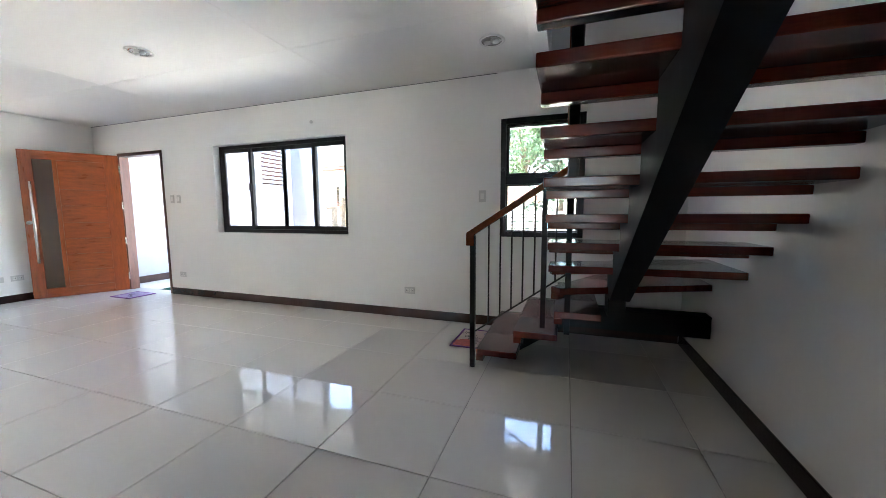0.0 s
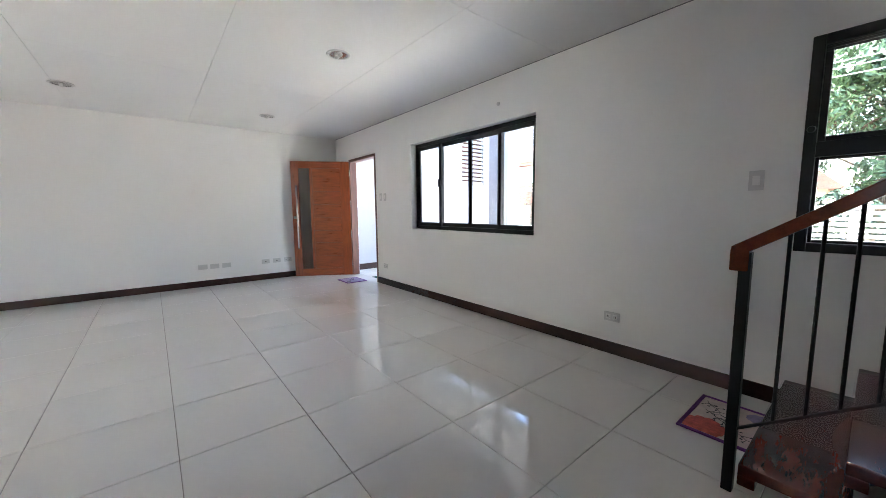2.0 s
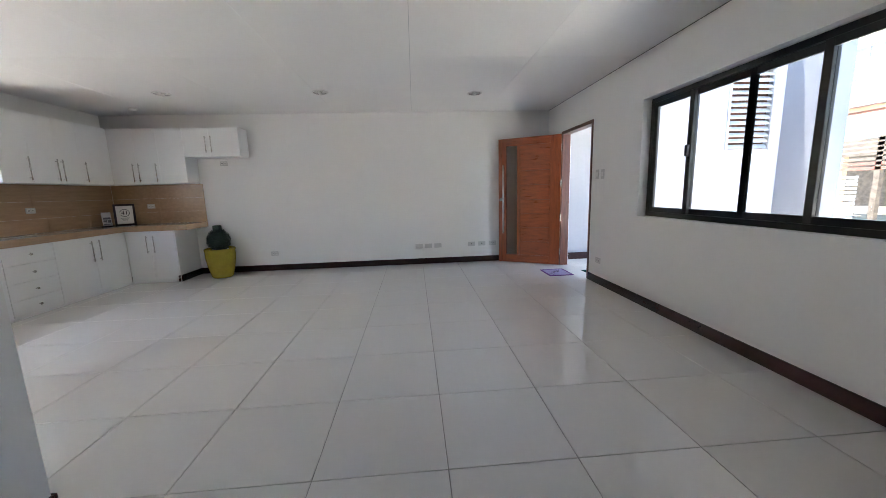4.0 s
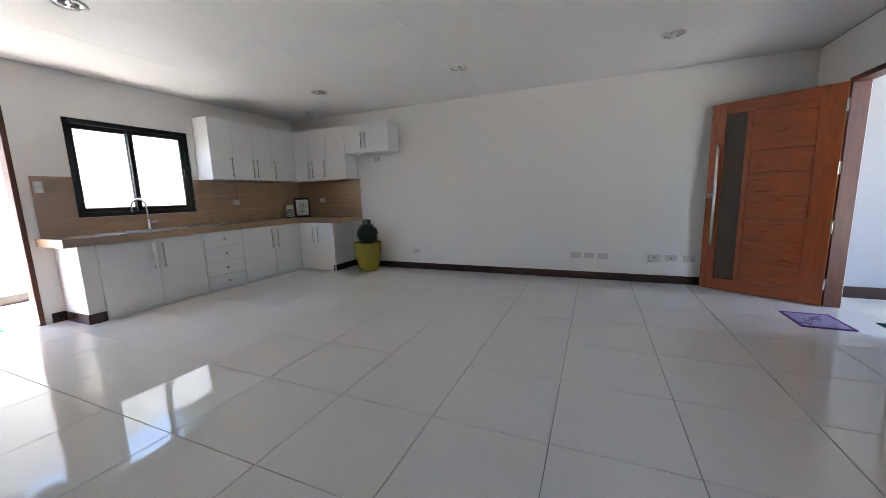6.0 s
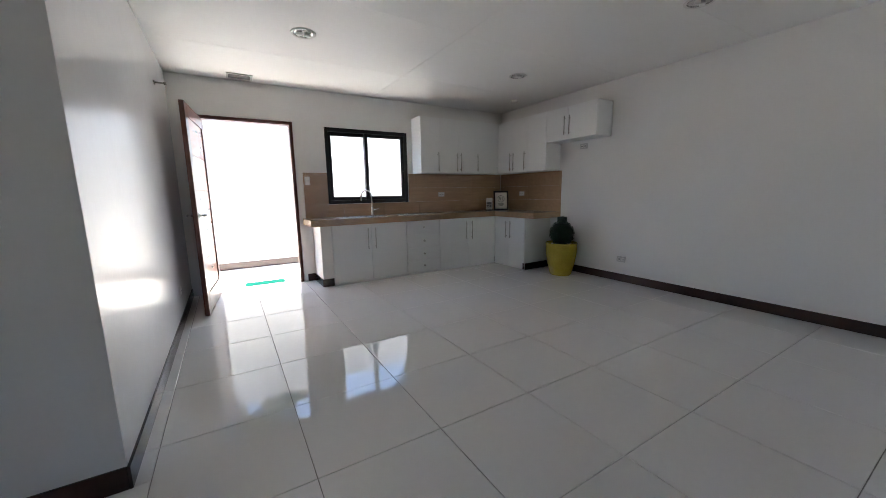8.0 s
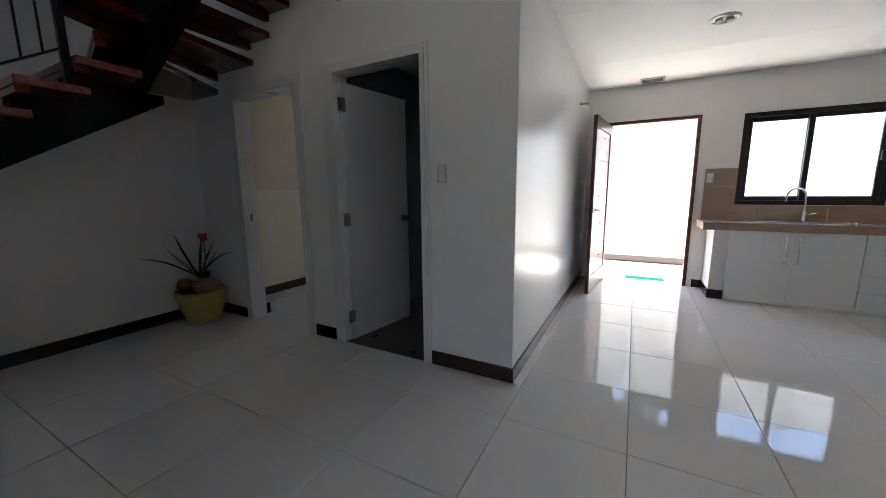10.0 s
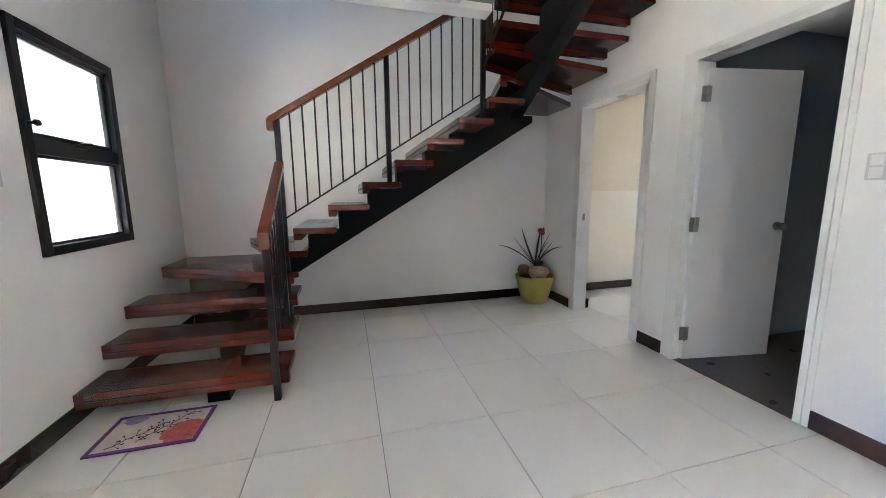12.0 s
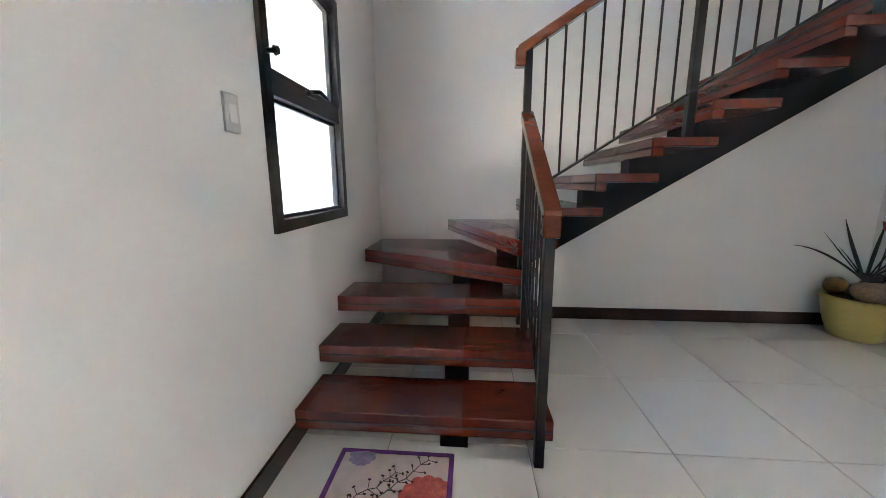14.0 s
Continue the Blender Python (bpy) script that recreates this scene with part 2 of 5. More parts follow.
def lathe(bm, profile, at, seg=28):
    """A turned shape from (radius, height) pairs round the upright through at."""
    rings = [[bm.verts.new((at[0] + r * math.cos(k * math.tau / seg), at[1] + r * math.sin(k * math.tau / seg), at[2] + z)) for k in range(seg)] for r, z in profile]
    for r0, r1 in zip(rings, rings[1:]):
        for k in range(seg):
            bm.faces.new((r0[k], r0[(k + 1) % seg], r1[(k + 1) % seg], r1[k]))
    bm.faces.new(rings[0])
    bm.faces.new(rings[-1])
    return bm


def prism(bm, outline, axis, lo, hi, bevel=0.0):
    """A flat outline of (u, v) pairs drawn out along an axis from lo to hi."""
    def at(u, v, w):
        return {"x": (w, u, v), "y": (u, w, v), "z": (u, v, w)}[axis]
    tmp = bmesh.new()
    a = [tmp.verts.new(at(u, v, lo)) for u, v in outline]
    b = [tmp.verts.new(at(u, v, hi)) for u, v in outline]
    tmp.faces.new(a)
    tmp.faces.new(b)
    n = len(a)
    for i in range(n):
        tmp.faces.new((a[i], a[(i + 1) % n], b[(i + 1) % n], b[i]))
    bmesh.ops.recalc_face_normals(tmp, faces=tmp.faces)
    if bevel:
        bmesh.ops.bevel(tmp, geom=tmp.edges[:], offset=bevel, segments=2, affect="EDGES", profile=0.6)
    join(bm, tmp)
    return bm


def wall_with_holes(bm, axis, at0, at1, u0, u1, z0, z1, holes):
    """A wall between at0 and at1 along its thickness axis, cut by (u0, u1, z0, z1) openings."""
    us = sorted({u0, u1, *(h[0] for h in holes), *(h[1] for h in holes)})
    for a, b in zip(us, us[1:]):
        cuts = sorted((h[2], h[3]) for h in holes if h[0] <= a + 1e-6 and h[1] >= b - 1e-6)
        z = z0
        for c0, c1 in cuts + [(z1, z1)]:
            if c0 - z > 1e-4:
                lo, hi = ((at0, a, z), (at1, b, c0)) if axis == "x" else ((a, at0, z), (b, at1, c0))
                box(bm, lo, hi)
            z = max(z, c1)
    bmesh.ops.remove_doubles(bm, verts=bm.verts, dist=0.0005)
    return bm


def structure(name, bm, mat, label, category="wall"):
    return whole(name, bm, mat, (0, 0, 0), label, category, kind="structure")


# ---- the shell ----
YA, XB, YC, XD, ZC, XW = 3.803, -4.778, -3.30, 3.262, 2.535, -0.02
TH, TOP = 0.15, 5.3

WIN_A = (-2.235, -0.155, 0.925, 2.085)
WIN_S = (1.645, 2.425, 0.935, 2.09)
DOOR_A = (-4.235, -3.235, -0.02, 2.10)
WIN_K = (-2.925, -1.690, 1.045, 2.085)
DOOR_K = (-1.295, -0.265, -0.02, 2.115)
# The opening high above the stairs is added, unseen, to let daylight in.
structure("wall_north", wall_with_holes(bmesh.new(), "y", YA, YA + TH, XB - TH, XD + TH, -0.2, TOP, [WIN_A, WIN_S, DOOR_A, (1.95, 2.38, 3.55, 4.02)]), WALL, "white painted wall with two black-framed windows and a doorway")
structure("wall_west", wall_with_holes(bmesh.new(), "x", XB - TH, XB, YC - TH, YA, -0.2, TOP, []), WALL, "plain white painted wall behind the kitchen corner")
# The easternmost opening is unseen, added to bring daylight into the side room.
structure("wall_south", wall_with_holes(bmesh.new(), "y", YC - TH, YC, XB, XD + TH, -0.2, TOP, [WIN_K, DOOR_K, (2.22, 2.84, 1.05, 1.95)]), WALL, "white painted kitchen wall with window and back doorway")
structure("wall_east", wall_with_holes(bmesh.new(), "x", XD, XD + TH, 0.0, YA, -0.2, TOP, []), WALL, "tall white painted wall beside the staircase")
structure("wall_east_corridor", wall_with_holes(bmesh.new(), "x", XD, XD + TH, YC, 0.0, -0.2, TOP, []), CREAM, "cream painted wall of the side room")
BATH = (0.600, 1.425, -0.02, 2.135)
HALL = (1.79, 2.63, -0.02, 2.10)
structure("wall_partition_north", box(wall_with_holes(bmesh.new(), "y", -0.14, 0.0, XW + 0.12, XD, -0.05, TOP, [BATH, HALL]), (XW + 0.0008, -0.0028, -0.05), (XW + 0.12, 0.0, TOP)), WALL, "white partition wall with a bathroom door and an open doorway")
structure("wall_partition_west", B((XW, YC, -0.05), (XW + 0.12, -0.003, TOP)), GLOSS, "glossy white painted side wall of the bathroom block")
structure("wall_partition_middle", B((1.55, YC, -0.05), (1.65, -0.14, 2.6)), CREAM, "cream partition between bathroom and side room")
structure("wall_bathroom_lining", B((XW + 0.12, -1.75, -0.05), (1.55, -1.65, 2.6)), BLUEGREY, "blue-grey painted bathroom back wall")
structure("wall_bathroom_side", B((XW + 0.121, -1.65, -0.05), (XW + 0.14, -0.145, 2.6)), BLUEGREY, "blue-grey painted bathroom side wall")
structure("wall_bathroom_east", B((1.53, -1.65, -0.05), (1.549, -0.145, 2.6)), BLUEGREY, "blue-grey painted bathroom wall by the door")
BATHTILE = material("beige_bathroom_tile", (0.46, 0.42, 0.38), 0.22, vary=0.05, scale=3, fine=30, bump=0.01)
bt = thing("wall_bathroom_tiling", (0.8, -1.64, 0), "beige-grey wall tiles up to shoulder height in the bathroom", "wall tiles", kind="structure")
for r in range(4):
    for c in range(5):
        part("tile", B((XW + 0.142 + c * 0.28, -1.649, 0.002 + r * 0.33), (XW + 0.139 + (c + 1) * 0.28, -1.641, -0.001 + (r + 1) * 0.33), 0.001), BATHTILE, bt)
    for c in range(5):
        part("tile", B((XW + 0.1405, -1.64 + c * 0.29, 0.002 + r * 0.33), (XW + 0.149, -1.643 + (c + 1) * 0.29, -0.001 + (r + 1) * 0.33), 0.001), BATHTILE, bt)
structure("wall_upper_landing", B((1.20, 0.0, 2.85), (1.30, YA, TOP)), WALL, "white wall of the upper landing")
structure("roof", B((XB - 0.6, YC - 0.35, TOP), (XD + 0.6, YA + 0.35, TOP + 0.15)), RENDERGREY, "flat roof slab over the house", "roof")

# Ceiling boards with fine joints, ending at the stairwell.
bm = bmesh.new()
xs = [XB + 0.006, -2.38, 0.06, 1.965]
ys = [YC + 0.006, -2.23, -0.955, 0.272, 1.49, 2.71, YA - 0.006]
for x0, x1 in zip(xs, xs[1:]):
    for y0, y1 in zip(ys, ys[1:]):
        g = 0.0012
        if x0 >= 0 and y1 < 0.3:
            continue
        xe = 1.5 if x1 > 1.8 and y0 < 1.3 else x1
        lo_y = max(y0, 0.004) if x0 >= 0 else y0
        box(bm, (x0 + g, lo_y + g, ZC), (xe - g, y1 - g, ZC + 0.012))
box(bm, (XW - 0.075, YC + 0.006, ZC + 0.0125), (0.06, 0.0, ZC + 0.0245))
structure("ceiling", bm, CEIL, "white flat plasterboard ceiling with faint joints", "ceiling")
bm = bmesh.new()
box(bm, (XB, YC, ZC + 0.03), (XW + 0.02, YA, 2.84))
box(bm, (XW + 0.02, 0.0, ZC + 0.03), (1.30, YA, 2.84))
box(bm, (1.30, 1.24, ZC + 0.03), (1.965, YA, 2.84))
structure("floor_slab_upper", bm, RENDERGREY, "concrete upper floor slab above the ceiling", "floor")
structure("beam", B((1.967, 1.24, ZC - 0.016), (2.10, YA, 2.90), 0.004), WALL, "white plastered beam along the stairwell edge", "beam")
structure("ceiling_inner_rooms", B((XW + 0.12, YC, 2.45), (XD, -0.14, 2.55)), CEIL, "white ceiling of the bathroom and side room", "ceiling")
structure("trim_wainscot", B((XD - 0.012, -3.2, 0.09), (XD - 0.0005, -0.145, 1.27)), CREAM_TILE, "cream tiled lower wall of the side room", "wall")


def skirting(lo, hi):
    return structure("baseboard", B(lo, hi, 0.003), BASE, "dark brown glossy tile skirting at the floor", "baseboard")


SK = 0.10
skirting((DOOR_A[1], YA - 0.012, 0), (XD - 0.012, YA, SK))
skirting((XB, -2.13, 0), (XB + 0.012, YA - 0.012, SK))
skirting((XB + 0.012, YA - 0.012, 0), (DOOR_A[0] - 0.05, YA, SK))
skirting((XD - 0.012, 0.0, 0), (XD, YA - 0.012, SK))
skirting((XW + 0.0, 0.0, 0), (BATH[0] - 0.032, 0.012, SK))
skirting((BATH[1] + 0.075, 0.0, 0), (HALL[0] - 0.06, 0.012, SK))
skirting((HALL[1] + 0.06, 0.0, 0), (XD - 0.012, 0.012, SK))
skirting((XW - 0.012, YC + 0.02, 0), (XW, 0.012, SK))
skirting((XD - 0.024, -3.2, 0), (XD - 0.0125, -0.145, SK))
skirting((HALL[1] - 0.001, -0.20, 0), (HALL[1] + 0.05, -0.1405, SK))
skirting((-1.45, -2.832, 0), (-1.438, YC, SK))
skirting((-1.585, -2.832, 0), (-1.438, -2.82, SK))
skirting((-1.438, YC, 0), (DOOR_K[0] - 0.05, YC + 0.012, SK))
skirting((-4.252, -2.10, 0), (XB + 0.012, -2.088, SK))
skirting((-4.252, -2.14, 0), (-4.24, -2.10, SK))


# ---- windows and doors ----
def sash(parent, axis_y, x0, x1, z0, z1, d0, d1, w=0.05, lock=None):
    """A framed glass sash in an east-west wall."""
    bm = bmesh.new()
    for lo, hi in (((x0, d0, z0), (x0 + w, d1, z1)), ((x1 - w, d0, z0), (x1, d1, z1)),
                   ((x0 + w, d0, z0), (x1 - w, d1, z0 + w)), ((x0 + w, d0, z1 - w), (x1 - w, d1, z1))):
        box(bm, lo, hi, 0.004)
    s = part("sash", bm, ALU, parent)
    p = part("pane", B((x0 + w - 0.004, (d0 + d1) / 2 - 0.002, z0 + w - 0.004), (x1 - w + 0.004, (d0 + d1) / 2 + 0.002, z1 - w + 0.004)), PANE, s)
    p.visible_shadow = False
    if lock:
        lx, lz, ly = lock
        part("latch", B((lx - 0.016, ly - 0.028, lz - 0.05), (lx + 0.016, ly, lz + 0.05), 0.006), ALU, s, "black sliding latch")
    return s


def outer_frame(parent, x0, x1, z0, z1, d0, d1, w):
    bm = bmesh.new()
    for lo, hi in (((x0, d0, z0), (x0 + w, d1, z1)), ((x1 - w, d0, z0), (x1, d1, z1)),
                   ((x0 + w, d0, z0), (x1 - w, d1, z0 + w)), ((x0 + w, d0, z1 - w), (x1 - w, d1, z1))):
        box(bm, lo, hi, 0.004)
    return part("window_frame", bm, ALU, parent)


x0, x1, z0, z1 = WIN_A
w1 = thing("window_1", (x0, YA, z0), "four-panel sliding window with black aluminium frame", "window", kind="structure")
outer_frame(w1, x0, x1, z0, z1, YA + 0.088, YA + 0.149, 0.045)
edge = [x0 + 0.045, -1.705, -1.175, -0.685, x1 - 0.045]
for i in range(4):
    d = YA + (0.092 if i in (0, 3) else 0.119)
    sash(w1, True, edge[i] - (0.025 if i else 0), edge[i + 1] + (0.025 if i < 3 else 0), z0 + 0.045, z1 - 0.045, d, d + 0.026, 0.05,
         (edge[1], 1.53, d) if i == 0 else None)

x0, x1, z0, z1 = WIN_S
w2 = thing("window_2", (x0, YA, z0), "tall black aluminium window beside the staircase, awning sash above", "window", kind="structure")
outer_frame(w2, x0, x1, z0, z1, YA - 0.02, YA + 0.05, 0.05)
part("transom", B((x0 + 0.05, YA - 0.014, 1.455), (x1 - 0.05, YA + 0.046, 1.535), 0.004), ALU, w2)
sash(w2, True, x0 + 0.0505, x1 - 0.0505, 1.5355, z1 - 0.0505, YA + 0.010, YA + 0.036, 0.030)
sash(w2, True, x0 + 0.0505, x1 - 0.0505, z0 + 0.0505, 1.4545, YA + 0.010, YA + 0.036, 0.016)
bm = rod(bmesh.new(), (x0 + 0.03, YA - 0.021, 1.60), (x0 + 0.03, YA - 0.05, 1.60), 0.010, 12)
rod(bm, (x0 + 0.03, YA - 0.048, 1.60), (x0 + 0.03, YA - 0.062, 1.60), 0.019, 14, 0.015)
part("knob", bm, ALU, w2, "small round black knob")
bm = bmesh.new()
box(bm, (1.98, YA - 0.03, 1.515), (2.06, YA - 0.008, 1.54), 0.005)
tube(bm, [(2.0, YA - 0.03, 1.535), (2.05, YA - 0.05, 1.545), (2.12, YA - 0.055, 1.53)], [0.011, 0.011, 0.008])
part("window_handle", bm, ALU, w2, "black lever window handle")
bm = bmesh.new()
for k in range(3):
    box(bm, (x0 + 0.055, YA - 0.014 + 0.007 * k, z1 - 0.064 - 0.012 * k), (x1 - 0.055, YA - 0.009 + 0.007 * k, z1 - 0.058 - 0.012 * k))
part("upper_track", bm, ALU, w2)

x0, x1, z0, z1 = WIN_K
w3 = thing("window_3", (x0, YC, z0), "two-panel sliding kitchen window with black aluminium frame", "window", kind="structure")
outer_frame(w3, x0, x1, z0, z1, YC - 0.11, YC - 0.02, 0.05)
sash(w3, True, x0 + 0.05, (x0 + x1) / 2 + 0.05, z0 + 0.05, z1 - 0.05, YC - 0.06, YC - 0.03, 0.05, (x0 + 0.075, 1.56, YC - 0.002))
sash(w3, True, (x0 + x1) / 2 + 0.0, x1 - 0.05, z0 + 0.05, z1 - 0.05, YC - 0.10, YC - 0.07, 0.05)


def frame3(parent, u0, u1, z1, d0, d1, w, mat, rebate=0.0, name="door_frame"):
    """Two posts and a head in an east-west wall, round the opening u0 to u1."""
    bm = bmesh.new()
    box(bm, (u0 - w, d0, 0), (u0, d1, z1), 0.004)
    box(bm, (u1, d0, 0), (u1 + w, d1, z1), 0.004)
    box(bm, (u0 - w, d0, z1), (u1 + w, d1, z1 + w), 0.004)
    return part(name, bm, mat, parent)


def hinge(parent, x, y, z, mat=CHROME):
    bm = bmesh.new()
    box(bm, (x - 0.034, y - 0.003, z - 0.05), (x + 0.034, y + 0.002, z + 0.05), 0.001)
    rod(bm, (x, y - 0.006, z - 0.052), (x, y - 0.006, z + 0.052), 0.008)
    return part("hinge", bm, mat, parent, "bright steel butt hinge")


# Front door: a frame in the wall, and a leaf that stands open into the room.
d1 = thing("door_1", (-4.18, YA, 0), "dark red-brown wooden frame of the front doorway", "door frame", kind="structure")
frame3(d1, DOOR_A[0] + 0.06, DOOR_A[1] - 0.045, DOOR_A[3] - 0.05, YA - 0.006, YA + 0.12, 0.045, FRAMEWOOD)
LEAF_W, LEAF_H = 1.005, 2.045
HX, HY = -4.165, 3.776
ang = math.degrees(math.atan2(2.912 - HY, -4.690 - HX))
leaf = thing("front_door", (HX, HY, 0.012), "open orange-brown panelled wooden front door with glass strip and long pull handle", "door", turn=ang)
st, t0, t1 = 0.115, -0.02, 0.02
bm = bmesh.new()
box(bm, (0, t0, 0), (0.165, t1, LEAF_H), 0.003)
part("hinge_stile", bm, DOORSTILE, leaf)
part("lock_stile", B((0.875, t0, 0), (LEAF_W, t1, LEAF_H), 0.003), DOORSTILE, leaf)
part("middle_stile", B((0.645, t0, 0.13), (0.690, t1, LEAF_H - 0.12), 0.003), DOORSTILE, leaf)
part("top_rail", B((0.165, t0, LEAF_H - 0.12), (0.875, t1, LEAF_H), 0.003), DOORWOOD, leaf)
part("bottom_rail", B((0.165, t0, 0), (0.875, t1, 0.13), 0.003), DOORWOOD, leaf)
g = part("glass_strip", B((0.690, -0.004, 0.13), (0.875, 0.004, LEAF_H - 0.12)), SMOKED, leaf, "narrow dark glass strip")
zs = [0.13, 0.36, 0.60, 0.82, 1.05, 1.29, 1.52, LEAF_H - 0.12]
for za, zb in zip(zs, zs[1:]):
    part("panel", B((0.165, -0.014, za + 0.002), (0.645, 0.014, zb - 0.002), 0.007), DOORWOOD, leaf)
part("core", B((0.16, -0.005, 0.125), (0.65, 0.005, LEAF_H - 0.115)), FRAMEWOOD, leaf)
bm = bmesh.new()
for side in (1,):
    rod(bm, (LEAF_W - 0.098, side * 0.075, 0.50), (LEAF_W - 0.098, side * 0.075, 1.62), 0.016, 14)
    for z in (0.68, 1.44):
        rod(bm, (LEAF_W - 0.098, side * 0.02, z), (LEAF_W - 0.098, side * 0.075, z), 0.010)
part("pull_handle", bm, CHROME, leaf, "long vertical chrome pull handle", smooth=True)
bm = bmesh.new()
rod(bm, (LEAF_W - 0.045, 0.018, 1.06), (LEAF_W - 0.045, 0.05, 1.06), 0.026, 16)
rod(bm, (LEAF_W - 0.045, -0.018, 1.06), (LEAF_W - 0.045, -0.05, 1.06), 0.026, 16)
part("lock_cylinder", bm, DULL, leaf, smooth=True)
for z in (0.22, 0.76, 1.30, 1.84):
    bm = bmesh.new()
    box(bm, (-0.006, -0.028, z - 0.055), (0.004, 0.026, z + 0.055), 0.001)
    rod(bm, (-0.006, 0.028, z - 0.055), (-0.006, 0.028, z + 0.055), 0.009)
    part("hinge", bm, CHROME, leaf, "bright steel butt hinge")

# Back door of the kitchen.
d2 = thing("door_2", (-0.78, YC, 0), "red-brown wooden frame of the kitchen back doorway", "door frame", kind="structure")
frame3(d2, DOOR_K[0] + 0.045, DOOR_K[1] - 0.045, DOOR_K[3] - 0.045, YC - 0.12, YC + 0.012, 0.04, FRAMEWOOD)
ang = math.degrees(math.atan2(0.965, 0.10))
leaf2 = thing("kitchen_door", (-0.305, YC + 0.035, 0.012), "open red-brown panelled wooden kitchen door with lever handle", "door", turn=ang)
W2 = 0.955
part("hinge_stile", B((0, -0.02, 0), (0.10, 0.02, 2.04), 0.003), FRAMEWOOD, leaf2)
part("lock_stile", B((W2 - 0.12, -0.02, 0), (W2, 0.02, 2.04), 0.003), FRAMEWOOD, leaf2)
part("top_rail", B((0.10, -0.02, 1.92), (W2 - 0.12, 0.02, 2.04), 0.003), FRAMEWOOD, leaf2)
part("bottom_rail", B((0.10, -0.02, 0), (W2 - 0.12, 0.02, 0.2), 0.003), FRAMEWOOD, leaf2)
zs = [0.20, 0.54, 0.88, 1.23, 1.57, 1.92]
for za, zb in zip(zs, zs[1:]):
    part("panel", B((0.10, -0.011, za + 0.003), (W2 - 0.12, 0.011, zb - 0.003), 0.007), DOORWOOD, leaf2)
part("core", B((0.095, -0.004, 0.195), (W2 - 0.115, 0.004, 1.925)), FRAMEWOOD, leaf2)
for s in (1, -1):
    bm = bmesh.new()
    rod(bm, (W2 - 0.06, s * 0.018, 0.99), (W2 - 0.06, s * 0.026, 0.99), 0.032, 18)
    rod(bm, (W2 - 0.06, s * 0.02, 0.99), (W2 - 0.06, s * 0.07, 0.99), 0.011)
    tube(bm, [(W2 - 0.055, s * 0.068, 0.99), (W2 - 0.10, s * 0.07, 0.992), (W2 - 0.18, s * 0.066, 0.985)], [0.012, 0.011, 0.008])
    part("lever_handle", bm, CHROME, leaf2, "satin lever handle", smooth=True)

# Bathroom door and its jamb.
d3 = thing("door_3", (1.04, 0, 0), "white painted jamb of the bathroom door", "door frame", kind="structure")
frame3(d3, BATH[0] + 0.035, BATH[1] - 0.035, BATH[3] - 0.035, -0.139, 0.016, 0.035, JAMB)
bm = bmesh.new()
box(bm, (BATH[0] - 0.03, 0.0005, 0), (BATH[0] - 0.001, 0.010, 2.165), 0.003)
box(bm, (BATH[1] + 0.001, 0.0005, 0), (BATH[1] + 0.07, 0.010, 2.165), 0.003)
box(bm, (BATH[0] - 0.001, 0.0005, 2.136), (BATH[1] + 0.001, 0.010, 2.165), 0.003)
part("architrave", bm, JAMB, d3)
ang = math.degrees(math.atan2(-0.75, -0.115))
leaf3 = thing("bathroom_door", (1.374, -0.045, 0.012), "white flush bathroom door standing ajar into the bathroom", "door", turn=ang)
part("panel", B((0, -0.018, 0), (0.705, 0.018, 2.035), 0.003), WHITEDOOR, leaf3)
for s in (1, -1):
    bm = bmesh.new()
    rod(bm, (0.645, s * 0.017, 0.98), (0.645, s * 0.024, 0.98), 0.030, 18)
    rod(bm, (0.645, s * 0.02, 0.98), (0.645, s * 0.05, 0.98), 0.012)
    lathe_m = bmesh.new()
    bmesh.ops.create_uvsphere(lathe_m, u_segments=16, v_segments=10, radius=0.027, matrix=Matrix.Translation((0.645, s * 0.065, 0.98)))
    join(bm, lathe_m)
    part("door_knob", bm, DULL, leaf3, "dull nickel round knob", smooth=True)
for z in (0.20, 1.0, 1.87):
    bm = bmesh.new()
    box(bm, (-0.038, -0.022, z - 0.05), (0.0, -0.018, z + 0.05), 0.001)
    box(bm, (0.0, -0.022, z - 0.05), (0.032, -0.018, z + 0.05), 0.001)
    rod(bm, (0.0, -0.026, z - 0.052), (0.0, -0.026, z + 0.052), 0.008)
    part("hinge", bm, DULL, leaf3, "steel butt hinge")

d4 = thing("door_4", (2.2, 0, 0), "white cased doorway without a leaf leading to the side room", "door frame", kind="structure")
frame3(d4, HALL[0] + 0.03, HALL[1] - 0.03, HALL[3] - 0.03, -0.139, 0.016, 0.03, JAMB)
bm = bmesh.new()
box(bm, (HALL[0] - 0.055, 0.0005, 0), (HALL[0] - 0.001, 0.014, 2.155), 0.003)
box(bm, (HALL[1] + 0.001, 0.0005, 0), (HALL[1] + 0.055, 0.014, 2.155), 0.003)
box(bm, (HALL[0] - 0.001, 0.0005, 2.101), (HALL[1] + 0.001, 0.014, 2.155), 0.003)
part("architrave", bm, JAMB, d4)
part("strike_plate", B((HALL[1] - 0.034, -0.075, 0.96), (HALL[1] - 0.0285, -0.05, 1.03), 0.001), DULL, d4)

# ---- staircase ----
RISE = 0.167
XO = 2.175          # open edge of the middle flight
stair = thing("staircase", (1.66, 3.775, 0), "open-riser staircase with red-brown varnished treads on a charcoal steel stringer", "staircase")


